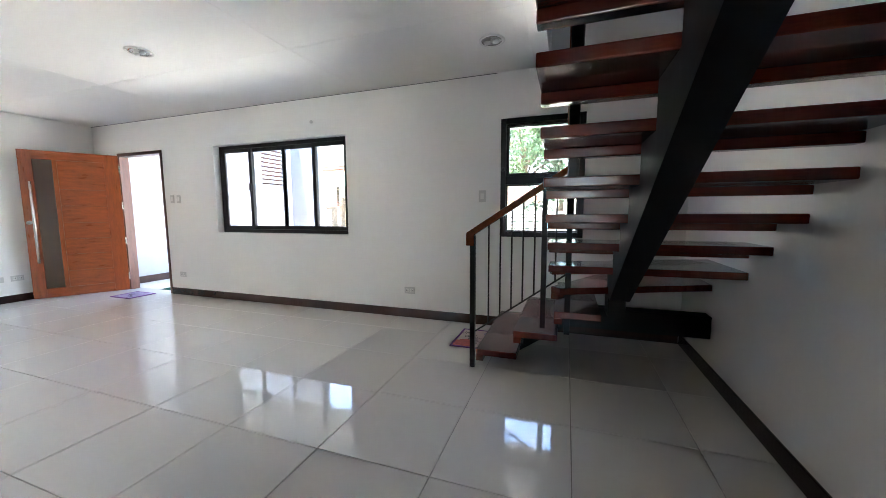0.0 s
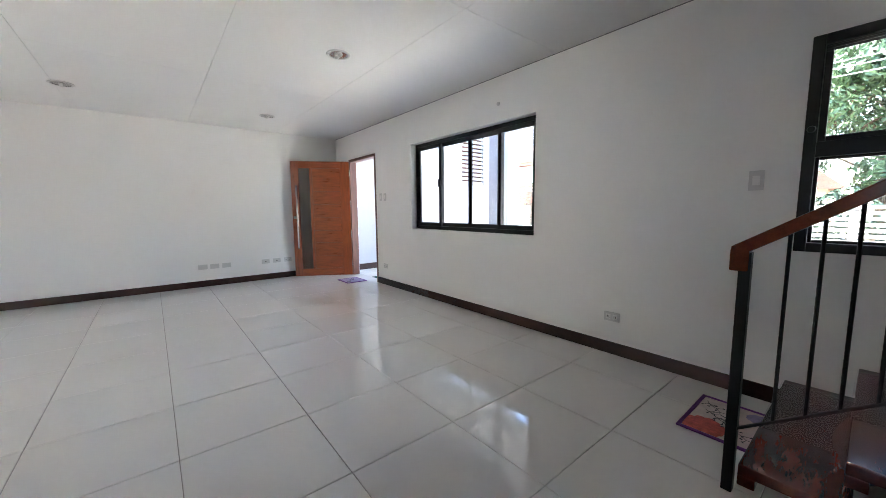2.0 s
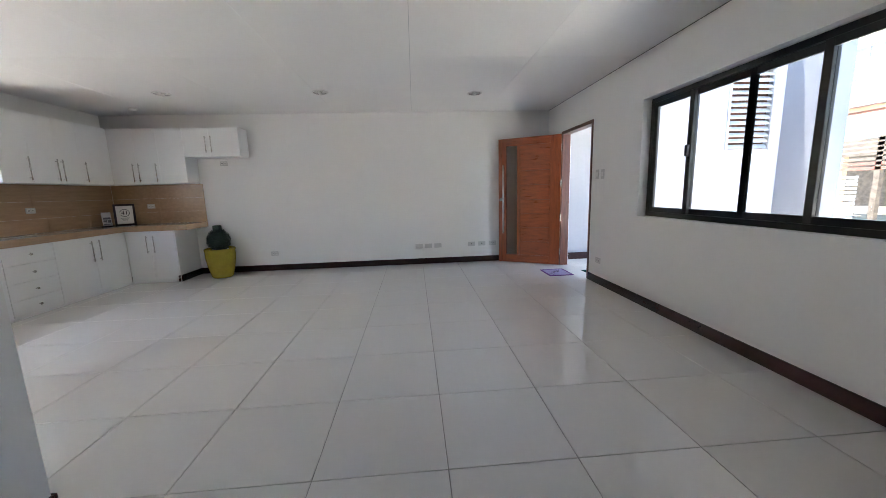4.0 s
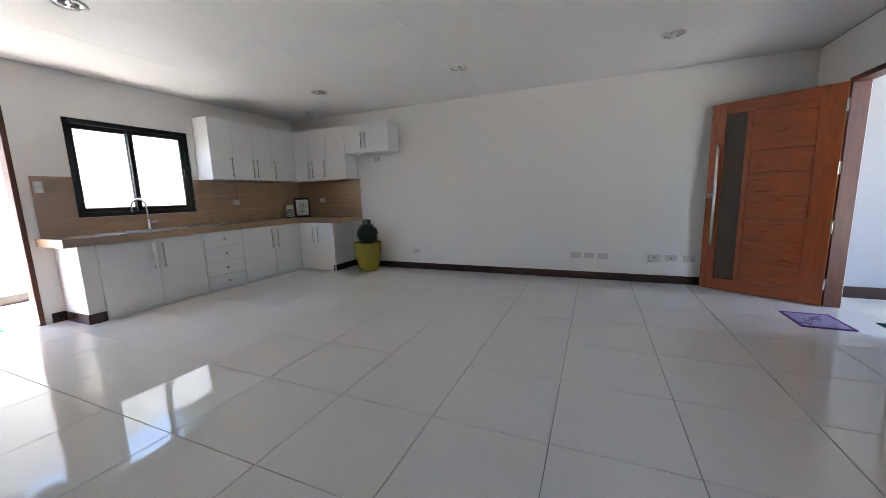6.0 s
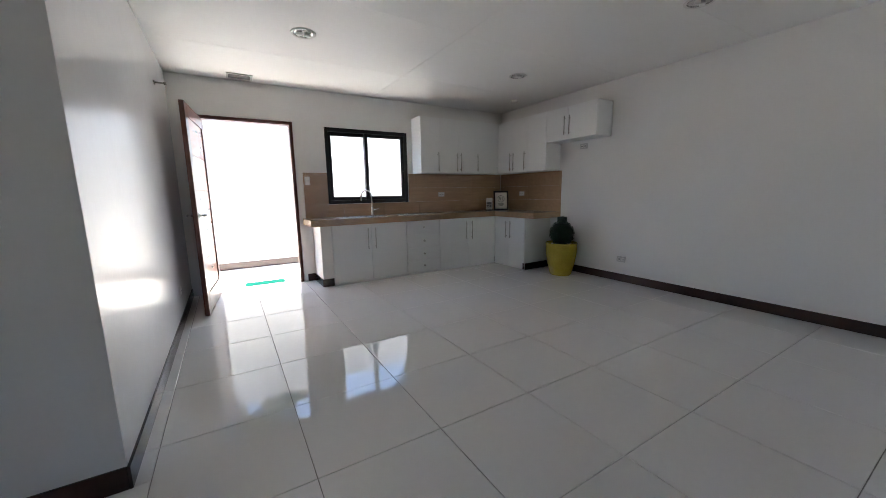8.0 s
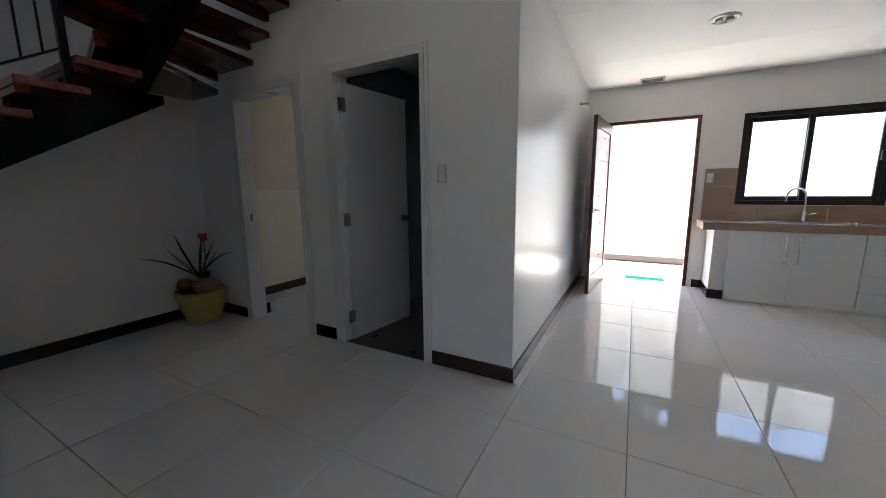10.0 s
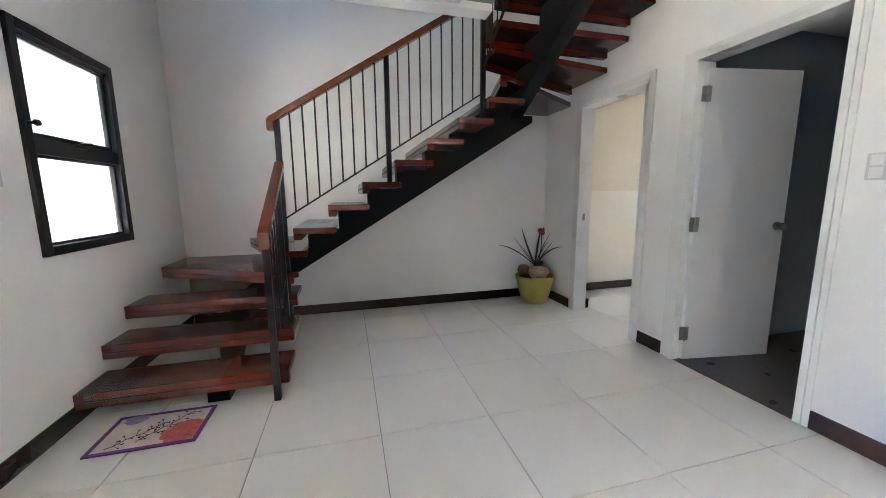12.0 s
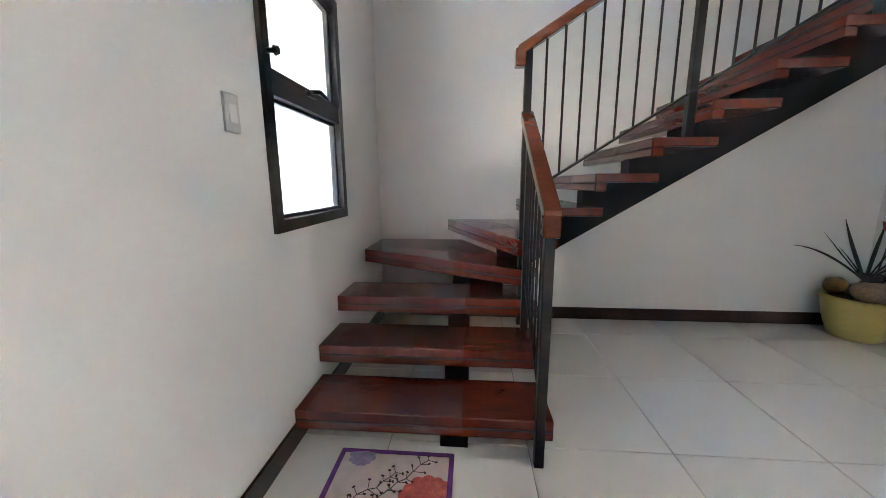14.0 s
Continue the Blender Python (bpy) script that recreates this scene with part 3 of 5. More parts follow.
def tread(n, poly, front, mat, film=None):
    """A thick tread from its outline, with a deeper nosing along its first edge (front: the two corners)."""
    top = RISE * n
    bm = prism(bmesh.new(), poly, "z", top - 0.045, top, 0.006)
    a, b = Vector((*front[0], 0)), Vector((*front[1], 0))
    d = (b - a).normalized()
    c = sum((Vector((*p, 0)) for p in poly), Vector()) / len(poly)
    nrm = Vector((-d.y, d.x, 0))
    if (c - a).dot(nrm) < 0:
        nrm = -nrm
    w = 0.055
    quad = [a, b, b + nrm * w, a + nrm * w]
    prism(bm, [(q.x, q.y) for q in quad], "z", top - 0.088, top - 0.046, 0.005)
    t = part("tread", bm, mat, stair)
    groove = [a - nrm * 0.0015 + d * 0.01, b - nrm * 0.0015 - d * 0.01, b + nrm * 0.004 - d * 0.01, a + nrm * 0.004 + d * 0.01]
    part("nosing_groove", prism(bmesh.new(), [(q.x, q.y) for q in groove], "z", top - 0.052, top - 0.046), INK, t)
    if film:
        f0, f1 = film
        L = (b - a).length
        p = a + d * (L * f0) - nrm * 0.004
        q = a + d * (L * f1) - nrm * 0.004
        depth = 0.285
        bm = bmesh.new()
        N, M = 14, 8
        rows = []
        for i in range(N + 1):
            col = []
            for j in range(M + 1):
                u, v = i / N, j / M
                w_ = noise.noise(Vector((u * 9 + n * 7, v * 4, n))) * 0.0022
                pt = p.lerp(q, u) + nrm * (depth * max(0, v - 0.25) / 0.75 * (0.9 + 0.1 * math.sin(u * 5 + n)))
                z = top + 0.0045 + w_ if v >= 0.25 else top + 0.0045 - 0.085 * (0.25 - v) / 0.25 * (0.9 + 0.1 * math.sin(u * 11))
                off = nrm * (-0.004 - abs(w_) * 1.5) if v < 0.25 else Vector()
                col.append(bm.verts.new((*(pt + off).xy, z)))
            rows.append(col)
        for r0, r1 in zip(rows, rows[1:]):
            for j in range(M):
                bm.faces.new((r0[j], r1[j], r1[j + 1], r0[j + 1]))
        f = part("plastic_film", bm, FILM, t, "crumpled clear protective plastic film", smooth=True)
        f.visible_shadow = False
    return t


YE, YI = 3.798, 2.70
for n, xf in ((1, 1.665), (2, 1.94), (3, 2.215)):
    xb = xf + 0.30
    tread(n, [(xf, YI), (xb, YI), (xb, YE), (xf, YE)], ((xf, YE), (xf, YI)), TREAD, (0.05, 0.66))
tread(4, [(2.19, 2.74), (2.25, 2.68), (3.255, 3.12), (3.255, YE), (2.77, YE)], ((2.77, YE), (2.19, 2.74)), TREAD, (0.1, 0.62))
tread(5, [(XO, 2.80), (XO, 2.60), (3.255, 2.62), (3.255, 3.24)], ((3.255, 3.24), (XO, 2.80)), TREAD_X, (0.12, 0.62))
for n in range(6, 12):
    yf = 2.69 - (n - 6) * 0.2525
    tread(n, [(XO, yf), (3.255, yf), (3.255, yf - 0.30), (XO, yf - 0.30)], ((3.255, yf), (XO, yf)), TREAD_X, (0.08, 0.62) if n < 10 else None)
tread(12, [(XO, 1.175), (3.255, 1.175), (3.255, 0.66), (2.25, 0.86), (XO, 0.86)], ((3.255, 1.175), (XO, 1.175)), TREAD_X)
tread(13, [(XO, 1.08), (3.255, 0.80), (3.255, 0.012), (2.80, 0.012), (2.17, 1.0)], ((3.255, 0.80), (XO, 1.08)), TREAD_X)
tread(14, [(2.33, 1.17), (2.86, 0.012), (2.27, 0.012), (2.08, 1.17)], ((2.33, 1.17), (2.86, 0.012)), TREAD)
for n in (15, 16, 17):
    xf = 2.335 - (n - 15) * 0.2525
    tread(n, [(xf, 1.18), (xf, 0.012), (xf - 0.30, 0.012), (xf - 0.30, 1.18)], ((xf, 1.18), (xf, 0.012)), TREAD)


def stringer(axis, start, step, count, z_first, lo, hi, drop, lead=0.06, tail=0.06):
    """A saw-toothed plate beam under a flight: flat seats below each tread, straight underside."""
    sgn = 1 if step > 0 else -1
    top = []
    z = z_first
    u = start
    for i in range(count):
        top += [(u, z), (u + step, z)]
        u += step
        z += RISE
    u_end, z_end = top[-1]
    k = RISE / abs(step)
    under = [(u_end + sgn * tail, z_end), (u_end + sgn * tail, z_end - drop + k * tail), (start - sgn * lead, z_first - RISE - drop * 0.42)]
    outline = top + under + [(start - sgn * lead, z_first - 0.02)]
    return prism(bmesh.new(), outline, axis, lo, hi)


# Middle flight, along the east wall.
bm = bmesh.new()
oz = []
for n in range(5, 13):
    yf = 2.69 - (n - 6) * 0.2525
    zt = RISE * n - 0.046
    oz += [(yf - 0.06, zt), (yf - 0.06 - 0.2525, zt)]
oz += [(0.58, oz[-1][1]), (0.58, 1.90), (2.72, 0.60), (2.93, 0.60), (oz[0][0], 0.64)]
prism(bm, oz, "x", 2.56, 2.68)
part("stringer", bm, STEEL, stair, "charcoal painted saw-tooth steel stringer")
# Lower flight, along the window wall, and the level beam into the corner.
bm = bmesh.new()
lz = [(1.70, 0.0), (1.70, RISE - 0.046), (1.70 + 0.275, RISE - 0.046), (1.975, 2 * RISE - 0.046), (2.25, 2 * RISE - 0.046), (2.25, 3 * RISE - 0.046),
      (3.24, 3 * RISE - 0.046), (3.24, 0.30), (2.30, 0.30), (1.86, 0.0)]
prism(bm, lz, "y", 3.05, 3.17)
part("stringer", bm, STEEL, stair, "charcoal painted saw-tooth steel stringer")
bm = bmesh.new()
prism(bm, [(2.565, 0.455), (2.675, 0.455), (2.675, 0.62), (2.565, 0.62)], "y", 2.84, 3.05)
box(bm, (2.57, 2.88, 0.58), (2.67, 2.98, 4 * RISE - 0.046))
part("landing_beam", bm, STEEL, stair)
# Upper flight, along the partition.
bm = bmesh.new()
uz = []
for n in range(13, 18):
    xf = 2.335 - (n - 15) * 0.2525
    zt = RISE * n - 0.046
    uz += [(xf - 0.03, zt), (xf - 0.03 - 0.2525, zt)]
uz += [(1.33, 2.79), (1.33, 2.60), (2.60, 1.90), (2.77, 1.90), (2.77, 2.04), (uz[0][0], 2.04)]
prism(bm, uz, "y", 0.70, 0.82)
part("stringer", bm, STEEL, stair, "charcoal painted saw-tooth steel stringer")

# Railing.
rail = thing("stair_railing", (1.61, 2.78, 0), "black steel stair railing with varnished orange-brown wooden handrail", "railing")


def slope_box(bm, a, b, w, h):
    """A bar of width w and height h from a to b, with upright ends."""
    a, b = Vector(a), Vector(b)
    d = Vector((b.x - a.x, b.y - a.y, 0)).normalized()
    s = Vector((-d.y, d.x, 0)) * (w / 2)
    tmp = bmesh.new()
    vs = [[tmp.verts.new(p + s * k + Vector((0, 0, z))) for k, z in ((-1, -h), (1, -h), (1, 0), (-1, 0))] for p in (a, b)]
    tmp.faces.new(vs[0])
    tmp.faces.new(vs[1])
    for i in range(4):
        tmp.faces.new((vs[0][i], vs[0][(i + 1) % 4], vs[1][(i + 1) % 4], vs[1][i]))
    bmesh.ops.bevel(tmp, geom=tmp.edges[:], offset=0.007, segments=2, affect="EDGES", profile=0.6)
    join(bm, tmp)
    return bm


def post(x, y, z0, z1, w=0.038):
    return part("post", B((x - w / 2, y - w / 2, z0), (x + w / 2, y + w / 2, z1), 0.003), IRON, rail)


PX, PY = 1.625, 2.765
P2X, P2Y = 2.30, 2.765
SL = 0.63
post(PX, PY, 0.0, 1.01)
post(P2X, P2Y, 0.33, 1.80)
zlow = lambda x: 1.045 + 0.65 * (x - 1.60)
bm = slope_box(bmesh.new(), (PX - 0.045, PY, zlow(PX - 0.045)), (P2X - 0.02, P2Y, zlow(P2X - 0.02)), 0.062, 0.055)
box(bm, (PX - 0.047, PY - 0.031, 0.935), (PX + 0.012, PY + 0.031, 1.022), 0.008)
part("handrail", bm, RAIL, rail, "varnished orange-brown wooden handrail")
bm = slope_box(bmesh.new(), (PX, PY, 0.275), (P2X, P2Y, 0.768), 0.02, 0.014)
part("bottom_rail", bm, IRON, rail)
post(2.137, PY, 0.36, zlow(2.137) - 0.04, 0.036)
for x in (1.745, 1.830, 1.912, 1.992, 2.072, 2.215):
    u = (x - PX) / (P2X - PX)
    part("baluster", rod(bmesh.new(), (x, PY, 0.262 + 0.493 * u), (x, PY, zlow(x) - 0.045), 0.0062, 8), IRON, rail)

Y0, Y1, YM = 2.80, 1.18, 1.965
ztop = lambda y: 1.795 + SL * (2.80 - y)
zbot = lambda y: 1.075 + SL * (2.752 - y)
bm = slope_box(bmesh.new(), (P2X, Y0 + 0.02, ztop(Y0)), (P2X, Y1, ztop(Y1)), 0.062, 0.055)
box(bm, (P2X - 0.031, Y0 - 0.02, 1.70), (P2X + 0.031, Y0 + 0.032, 1.785), 0.008)
part("handrail", bm, RAIL, rail, "varnished orange-brown wooden handrail")
part("bottom_rail", slope_box(bmesh.new(), (P2X, P2Y, zbot(P2Y)), (P2X, Y1, zbot(Y1)), 0.045, 0.014), IRON, rail)
post(P2X, YM, 1.30, ztop(YM) - 0.04)
post(P2X, Y1, 1.80, 3.75)
for a, b in ((P2Y, YM), (YM, Y1)):
    for k in range(1, 9):
        y = a + (b - a) * k / 9
        part("baluster", rod(bmesh.new(), (P2X, y, zbot(y) - 0.01), (P2X, y, ztop(y) - 0.045), 0.0062, 8), IRON, rail)
# upper flight of the railing, rising west
zup = lambda x: 2.95 + 0.66 * (P2X - x)
bm = slope_box(bmesh.new(), (P2X, Y1, zup(P2X)), (1.40, Y1, zup(1.40)), 0.062, 0.055)
part("handrail", bm, RAIL, rail, "varnished orange-brown wooden handrail")
part("bottom_rail", slope_box(bmesh.new(), (P2X, Y1, zup(P2X) - 0.70), (1.40, Y1, zup(1.40) - 0.70), 0.02, 0.014), IRON, rail)
post(2.18, Y1, 2.40, zup(2.18) - 0.04)
for k in range(1, 10):
    x = P2X - 0.094 * k
    part("baluster", rod(bmesh.new(), (x, Y1, zup(x) - 0.71), (x, Y1, zup(x) - 0.045), 0.0062, 8), IRON, rail)


# ---- kitchen ----
KY, KX = -2.80, -4.24      # door fronts along the two walls
CT0, CT1 = 0.785, 0.865    # countertop


def bar_handle(parent, p, length, axis="z", out=(0, 1, 0)):
    """A slim bar handle on two short posts."""
    p, o = Vector(p), Vector(out)
    d = Vector((0, 0, length / 2)) if axis == "z" else Vector((length / 2, 0, 0))
    bm = bmesh.new()
    rod(bm, p - d + o * 0.028, p + d + o * 0.028, 0.0065, 8)
    for k in (-0.8, 0.8):
        rod(bm, p + d * k, p + d * k + o * 0.028, 0.0045, 8)
    return part("handle", bm, CHROME, parent, "slim chrome bar handle", smooth=True)


def carcass(lo, hi, axis):
    """A cabinet body of thin boards, open towards the front along the axis."""
    bm, w = bmesh.new(), 0.016
    k = 1 if axis == "y" else 0
    o = 1 - k

    def board(a0, a1, d0, d1, z0, z1):
        p, q = [0, 0, z0], [0, 0, z1]
        p[o], q[o], p[k], q[k] = a0, a1, d0, d1
        box(bm, p, q)
    board(lo[o], hi[o], lo[k], lo[k] + w, lo[2], hi[2])
    board(lo[o], lo[o] + w, lo[k] + w, hi[k], lo[2], hi[2])
    board(hi[o] - w, hi[o], lo[k] + w, hi[k], lo[2], hi[2])
    board(lo[o] + w, hi[o] - w, lo[k] + w, hi[k], lo[2], lo[2] + w)
    board(lo[o] + w, hi[o] - w, lo[k] + w, hi[k], hi[2] - w, hi[2])
    return bm


def unit_south(name, x0, x1, z0, z1, yb, yf, doors, label, handles, hz, hl, group):
    """A cabinet on the south wall: body, doors split at the given places, handles."""
    u = thing(name, ((x0 + x1) / 2, yb, z0), label, "cabinet", group)
    part("body", carcass((x1 + 0.001, yb, z0), (x0 - 0.001, yf - 0.019, z1), "y"), CAB, u)
    cuts, g = [x0, *doors, x1], 0.0008 if z0 > 1 else 0.002
    for i, (a, b) in enumerate(zip(cuts, cuts[1:])):
        d = part("door", B((b + g, yf - 0.018, z0 + 0.002), (a - g, yf, z1 - 0.003), 0.0015), CAB, u)
        if i < len(handles) and handles[i] is not None:
            bar_handle(d, (handles[i], yf, hz), hl)
    return u


def unit_west(name, y0, y1, z0, z1, xb, xf, doors, label, handles, hz, hl, group):
    u = thing(name, (xb, (y0 + y1) / 2, z0), label, "cabinet", group)
    part("body", carcass((xb, y0 + 0.001, z0), (xf - 0.019, y1 - 0.001, z1), "x"), CAB, u)
    cuts, g = [y0, *doors, y1], 0.0008 if z0 > 1 else 0.002
    for i, (a, b) in enumerate(zip(cuts, cuts[1:])):
        d = part("door", B((xf - 0.018, a + g, z0 + 0.002), (xf, b - g, z1 - 0.003), 0.0015), CAB, u)
        if i < len(handles) and handles[i] is not None:
            bar_handle(d, (xf, handles[i], hz), hl, out=(1, 0, 0))
    return u


BG, UG = "kitchen base cabinets", "kitchen wall cabinets"
unit_south("base_cabinet", -1.587, -2.63, 0.035, CT0 - 0.001, YC + 0.002, KY, [-2.108], "white laminate sink base cabinet with two doors", [-2.055, -2.16], 0.59, 0.28, BG)
u = thing("drawer_cabinet", (-2.9, YC, 0.035), "white laminate base cabinet with four drawers", "cabinet", BG)
part("body", carcass((-3.179, YC + 0.002, 0.035), (-2.631, KY - 0.019, CT0 - 0.001), "y"), CAB, u)
for a, b in ((0.035, 0.205), (0.205, 0.39), (0.39, 0.585), (0.585, CT0 - 0.001)):
    d = part("drawer_front", B((-3.1765, KY - 0.018, a + 0.0022), (-2.6335, KY, b - 0.0022), 0.0015), CAB, u)
    bm = bmesh.new()
    rod(bm, (-2.905, KY, (a + b) / 2), (-2.905, KY + 0.02, (a + b) / 2), 0.006, 10)
    rod(bm, (-2.905, KY + 0.018, (a + b) / 2), (-2.905, KY + 0.028, (a + b) / 2), 0.015, 14, 0.012)
    part("knob", bm, CHROME, d, "round chrome knob", smooth=True)
unit_south("base_cabinet", -3.18, -4.238, 0.035, CT0 - 0.001, YC + 0.002, KY, [-3.71], "white laminate base cabinet with two doors", [-3.655, -3.765], 0.59, 0.28, BG)
unit_west("base_cabinet", -2.795, -2.12, 0.035, CT0 - 0.001, XB + 0.002, KX, [-2.45], "white laminate base cabinet beside the plant corner", [-2.50, -2.40], 0.59, 0.26, BG)
structure("trim_plinth", B((-4.24, YC + 0.01, 0.002), (-1.587, KY - 0.004, 0.034)), CAB, "white plinth strip under the base cabinets", "plinth")
structure("trim_plinth_west", B((XB + 0.01, KY - 0.003, 0.002), (KX - 0.004, -2.12, 0.034)), CAB, "white plinth strip under the side cabinets", "plinth")
structure("wall_counter_end", B((-1.585, YC + 0.001, 0), (-1.45, -2.832, CT0 - 0.001)), WALL, "white plastered end wall of the counter")
structure("wall_counter_end_west", B((XB + 0.001, -2.118, 0), (-4.24, -2.10, CT0 - 0.001)), WALL, "white plastered end panel of the counter")

unit_south("wall_cabinet", -3.0, -3.665, 1.475, 2.29, YC + 0.002, -3.0, [-3.33], "white laminate wall cabinet with two doors", [-3.29, -3.63], 1.645, 0.27, UG)
unit_south("wall_cabinet", -3.665, -4.468, 1.475, 2.29, YC + 0.002, -3.0, [-3.985], "white laminate corner wall cabinet with two doors", [-3.70, -4.025], 1.645, 0.27, UG)
unit_west("wall_cabinet", -3.0, -1.945, 1.475, 2.29, XB + 0.002, -4.47, [-2.645, -2.32], "white laminate wall cabinet on the side wall", [-2.685, -2.605, -2.36], 1.645, 0.27, UG)
unit_west("wall_cabinet", -1.943, -1.135, 1.86, 2.285, XB + 0.002, -4.47, [-1.57], "short white laminate wall cabinet above the fridge place", [-1.61, -1.53], 2.04, 0.24, UG)

# Countertop, L-shaped, of wood-look tile with a thick front edge.
ct = thing("countertop", (-3.0, YC, CT0), "L-shaped wood-look tiled countertop with a thick front edge", "countertop")
sx0, sx1, sy0, sy1 = -2.42, -1.72, -3.17, -2.88
bm = bmesh.new()
for lo, hi in (((XB, YC, CT0), (sx0, -2.772, CT1)), ((sx1, YC, CT0), (-1.335, -2.772, CT1)),
               ((sx0, YC, CT0), (sx1, sy0, CT1)), ((sx0, sy1, CT0), (sx1, -2.772, CT1)), ((XB, -2.772, CT0), (-4.212, -1.905, CT1))):
    box(bm, lo, hi)
part("slab", bm, COUNTER, ct)
for x in (-2.0, -2.6, -3.2, -3.8):
    part("joint", B((x - 0.001, -3.3, CT1 - 0.001), (x + 0.001, -2.7705, CT1 + 0.0006)), GROUT, ct)
sk = thing("kitchen_sink", (-2.07, -3.03, CT1), "inset stainless steel kitchen sink in the countertop", "sink")
bm = bmesh.new()
for lo, hi in (((sx0 - 0.02, sy0 - 0.02, CT1), (sx1 + 0.02, sy0 + 0.012, CT1 + 0.004)), ((sx0 - 0.02, sy1 - 0.012, CT1), (sx1 + 0.02, sy1 + 0.02, CT1 + 0.004)),
               ((sx0 - 0.02, sy0, CT1), (sx0 + 0.012, sy1, CT1 + 0.004)), ((sx1 - 0.012, sy0, CT1), (sx1 + 0.02, sy1, CT1 + 0.004))):
    box(bm, lo, hi, 0.0015)
part("rim", bm, STAINLESS, sk)
bm = bmesh.new()
for lo, hi in (((sx0, sy0, 0.70), (sx1, sy1, 0.705)), ((sx0, sy0, 0.705), (sx0 + 0.004, sy1, CT1)), ((sx1 - 0.004, sy0, 0.705), (sx1, sy1, CT1)),
               ((sx0, sy0, 0.705), (sx1, sy0 + 0.004, CT1)), ((sx0, sy1 - 0.004, 0.705), (sx1, sy1, CT1))):
    box(bm, lo, hi)
part("basin", bm, STAINLESS, sk)
fx, fy = -2.29, -3.235
fa = thing("kitchen_tap", (fx, fy, CT1), "tall chrome gooseneck kitchen tap behind the sink", "tap")
bm = lathe(bmesh.new(), [(0.028, 0), (0.028, 0.012), (0.02, 0.018), (0.02, 0.11), (0.014, 0.125)], (fx, fy, CT1), 20)
part("base", bm, CHROME, fa, smooth=True)
pts = [(fx, fy, CT1 + 0.12)] + [(fx, fy, CT1 + z) for z in (0.2, 0.28)]
pts += [(fx + 0.085 - 0.085 * math.cos(a), fy + 0.02 * (1 - math.cos(a)), CT1 + 0.28 + 0.085 * math.sin(a)) for a in [math.pi * k / 10 for k in range(1, 11)]]
pts += [(fx + 0.172, fy + 0.042, CT1 + 0.22)]
part("spout", tube(bmesh.new(), pts, [0.012] * (len(pts) - 1) + [0.014], 12), CHROME, fa, smooth=True)
part("lever", tube(bmesh.new(), [(fx - 0.01, fy, CT1 + 0.075), (fx - 0.05, fy + 0.01, CT1 + 0.085), (fx - 0.10, fy + 0.02, CT1 + 0.10)], [0.009, 0.008, 0.006]), CHROME, fa, smooth=True)
hb = thing("hob_rail", (-2.9, -2.93, CT1), "thin stainless edge strip lying on the countertop", "strip")
part("strip", B((-3.18, -2.97, CT1 + 0.0007), (-2.62, -2.945, CT1 + 0.014), 0.003), STAINLESS, hb)
part("end_knob", lathe(bmesh.new(), [(0.02, 0.0007), (0.02, 0.012), (0.012, 0.018)], (-2.60, -2.955, CT1), 14), STAINLESS, hb)

# Backsplash of wood-look planks.
bs = thing("backsplash", (-3.0, YC, CT1), "wood-look tiled backsplash behind the counter", "backsplash", kind="structure")
for r in range(3):
    za, zb = ((CT1 + 0.001, 1.0425), (1.044, 1.258), (1.2595, 1.4735))[r]
    xs = [-1.375, -1.69 + 0.0, -2.925, -3.55, -4.15, XB + 0.01] if za < 1.045 else [-1.375, -1.69, None, -2.925, -3.55, -4.15, XB + 0.01]
    if r == 0:
        xs = [-1.375, -1.9, -2.5, -3.1, -3.7, -4.3, XB + 0.01]
    for a, b in zip(xs, xs[1:]):
        if a is None or b is None:
            continue
        top = min(zb, 1.043) if (r == 0 or (b > -2.93 and a < -1.68)) else zb
        if top - za < 0.01:
            continue
        part("tile", B((b + 0.0012, YC + 0.0005, za), (a - 0.0012, YC + 0.009, top if r else min(zb, 1.043)), 0.001), COUNTER, bs)
    for a, b in ((YC + 0.01, -2.6), (-2.6, -1.905)):
        part("tile", B((XB + 0.0005, a + 0.0012, za), (XB + 0.009, b - 0.0012, zb), 0.001), COUNTER, bs)

bm = bmesh.new()
rows = []
for i in range(19):
    col = []
    for j in range(25):
        u, v = i / 18, j / 24
        fold = 0.010 * abs(noise.noise(Vector((u * 3.2 + 4, v * 5.5, 2.0)))) + 0.004 * abs(noise.noise(Vector((u * 11, v * 13, 7.0))))
        col.append(bm.verts.new((-1.685 + 0.325 * u + 0.012 * noise.noise(Vector((v * 4, 1, 3))) * u, YC + 0.0115 + fold, 0.872 + 0.593 * v)))
    rows.append(col)
for r0, r1 in zip(rows, rows[1:]):
    for j in range(24):
        bm.faces.new((r0[j], r1[j], r1[j + 1], r0[j + 1]))
f = whole("plastic_sheet", bm, SHEET, (-1.5, YC + 0.01, 0.872), "crumpled clear protective plastic sheet on the tiled wall", "plastic sheet", smooth=True)
f.visible_shadow = False
bm = bmesh.new()
rows = []
for i in range(17):
    col = []
    for j in range(13):
        u, v = i / 16, j / 12
        w_ = 0.0025 * abs(noise.noise(Vector((u * 7, v * 5, 11.0))))
        y, z = (-3.12 + 0.35 * v / 0.7, CT1 + 0.0015 + w_) if v < 0.7 else (-2.770 + w_, CT1 + 0.0015 - 0.072 * (v - 0.7) / 0.3)
        col.append(bm.verts.new((-1.342 - 0.40 * u, y, z)))
    rows.append(col)
for r0, r1 in zip(rows, rows[1:]):
    for j in range(12):
        bm.faces.new((r0[j], r1[j], r1[j + 1], r0[j + 1]))
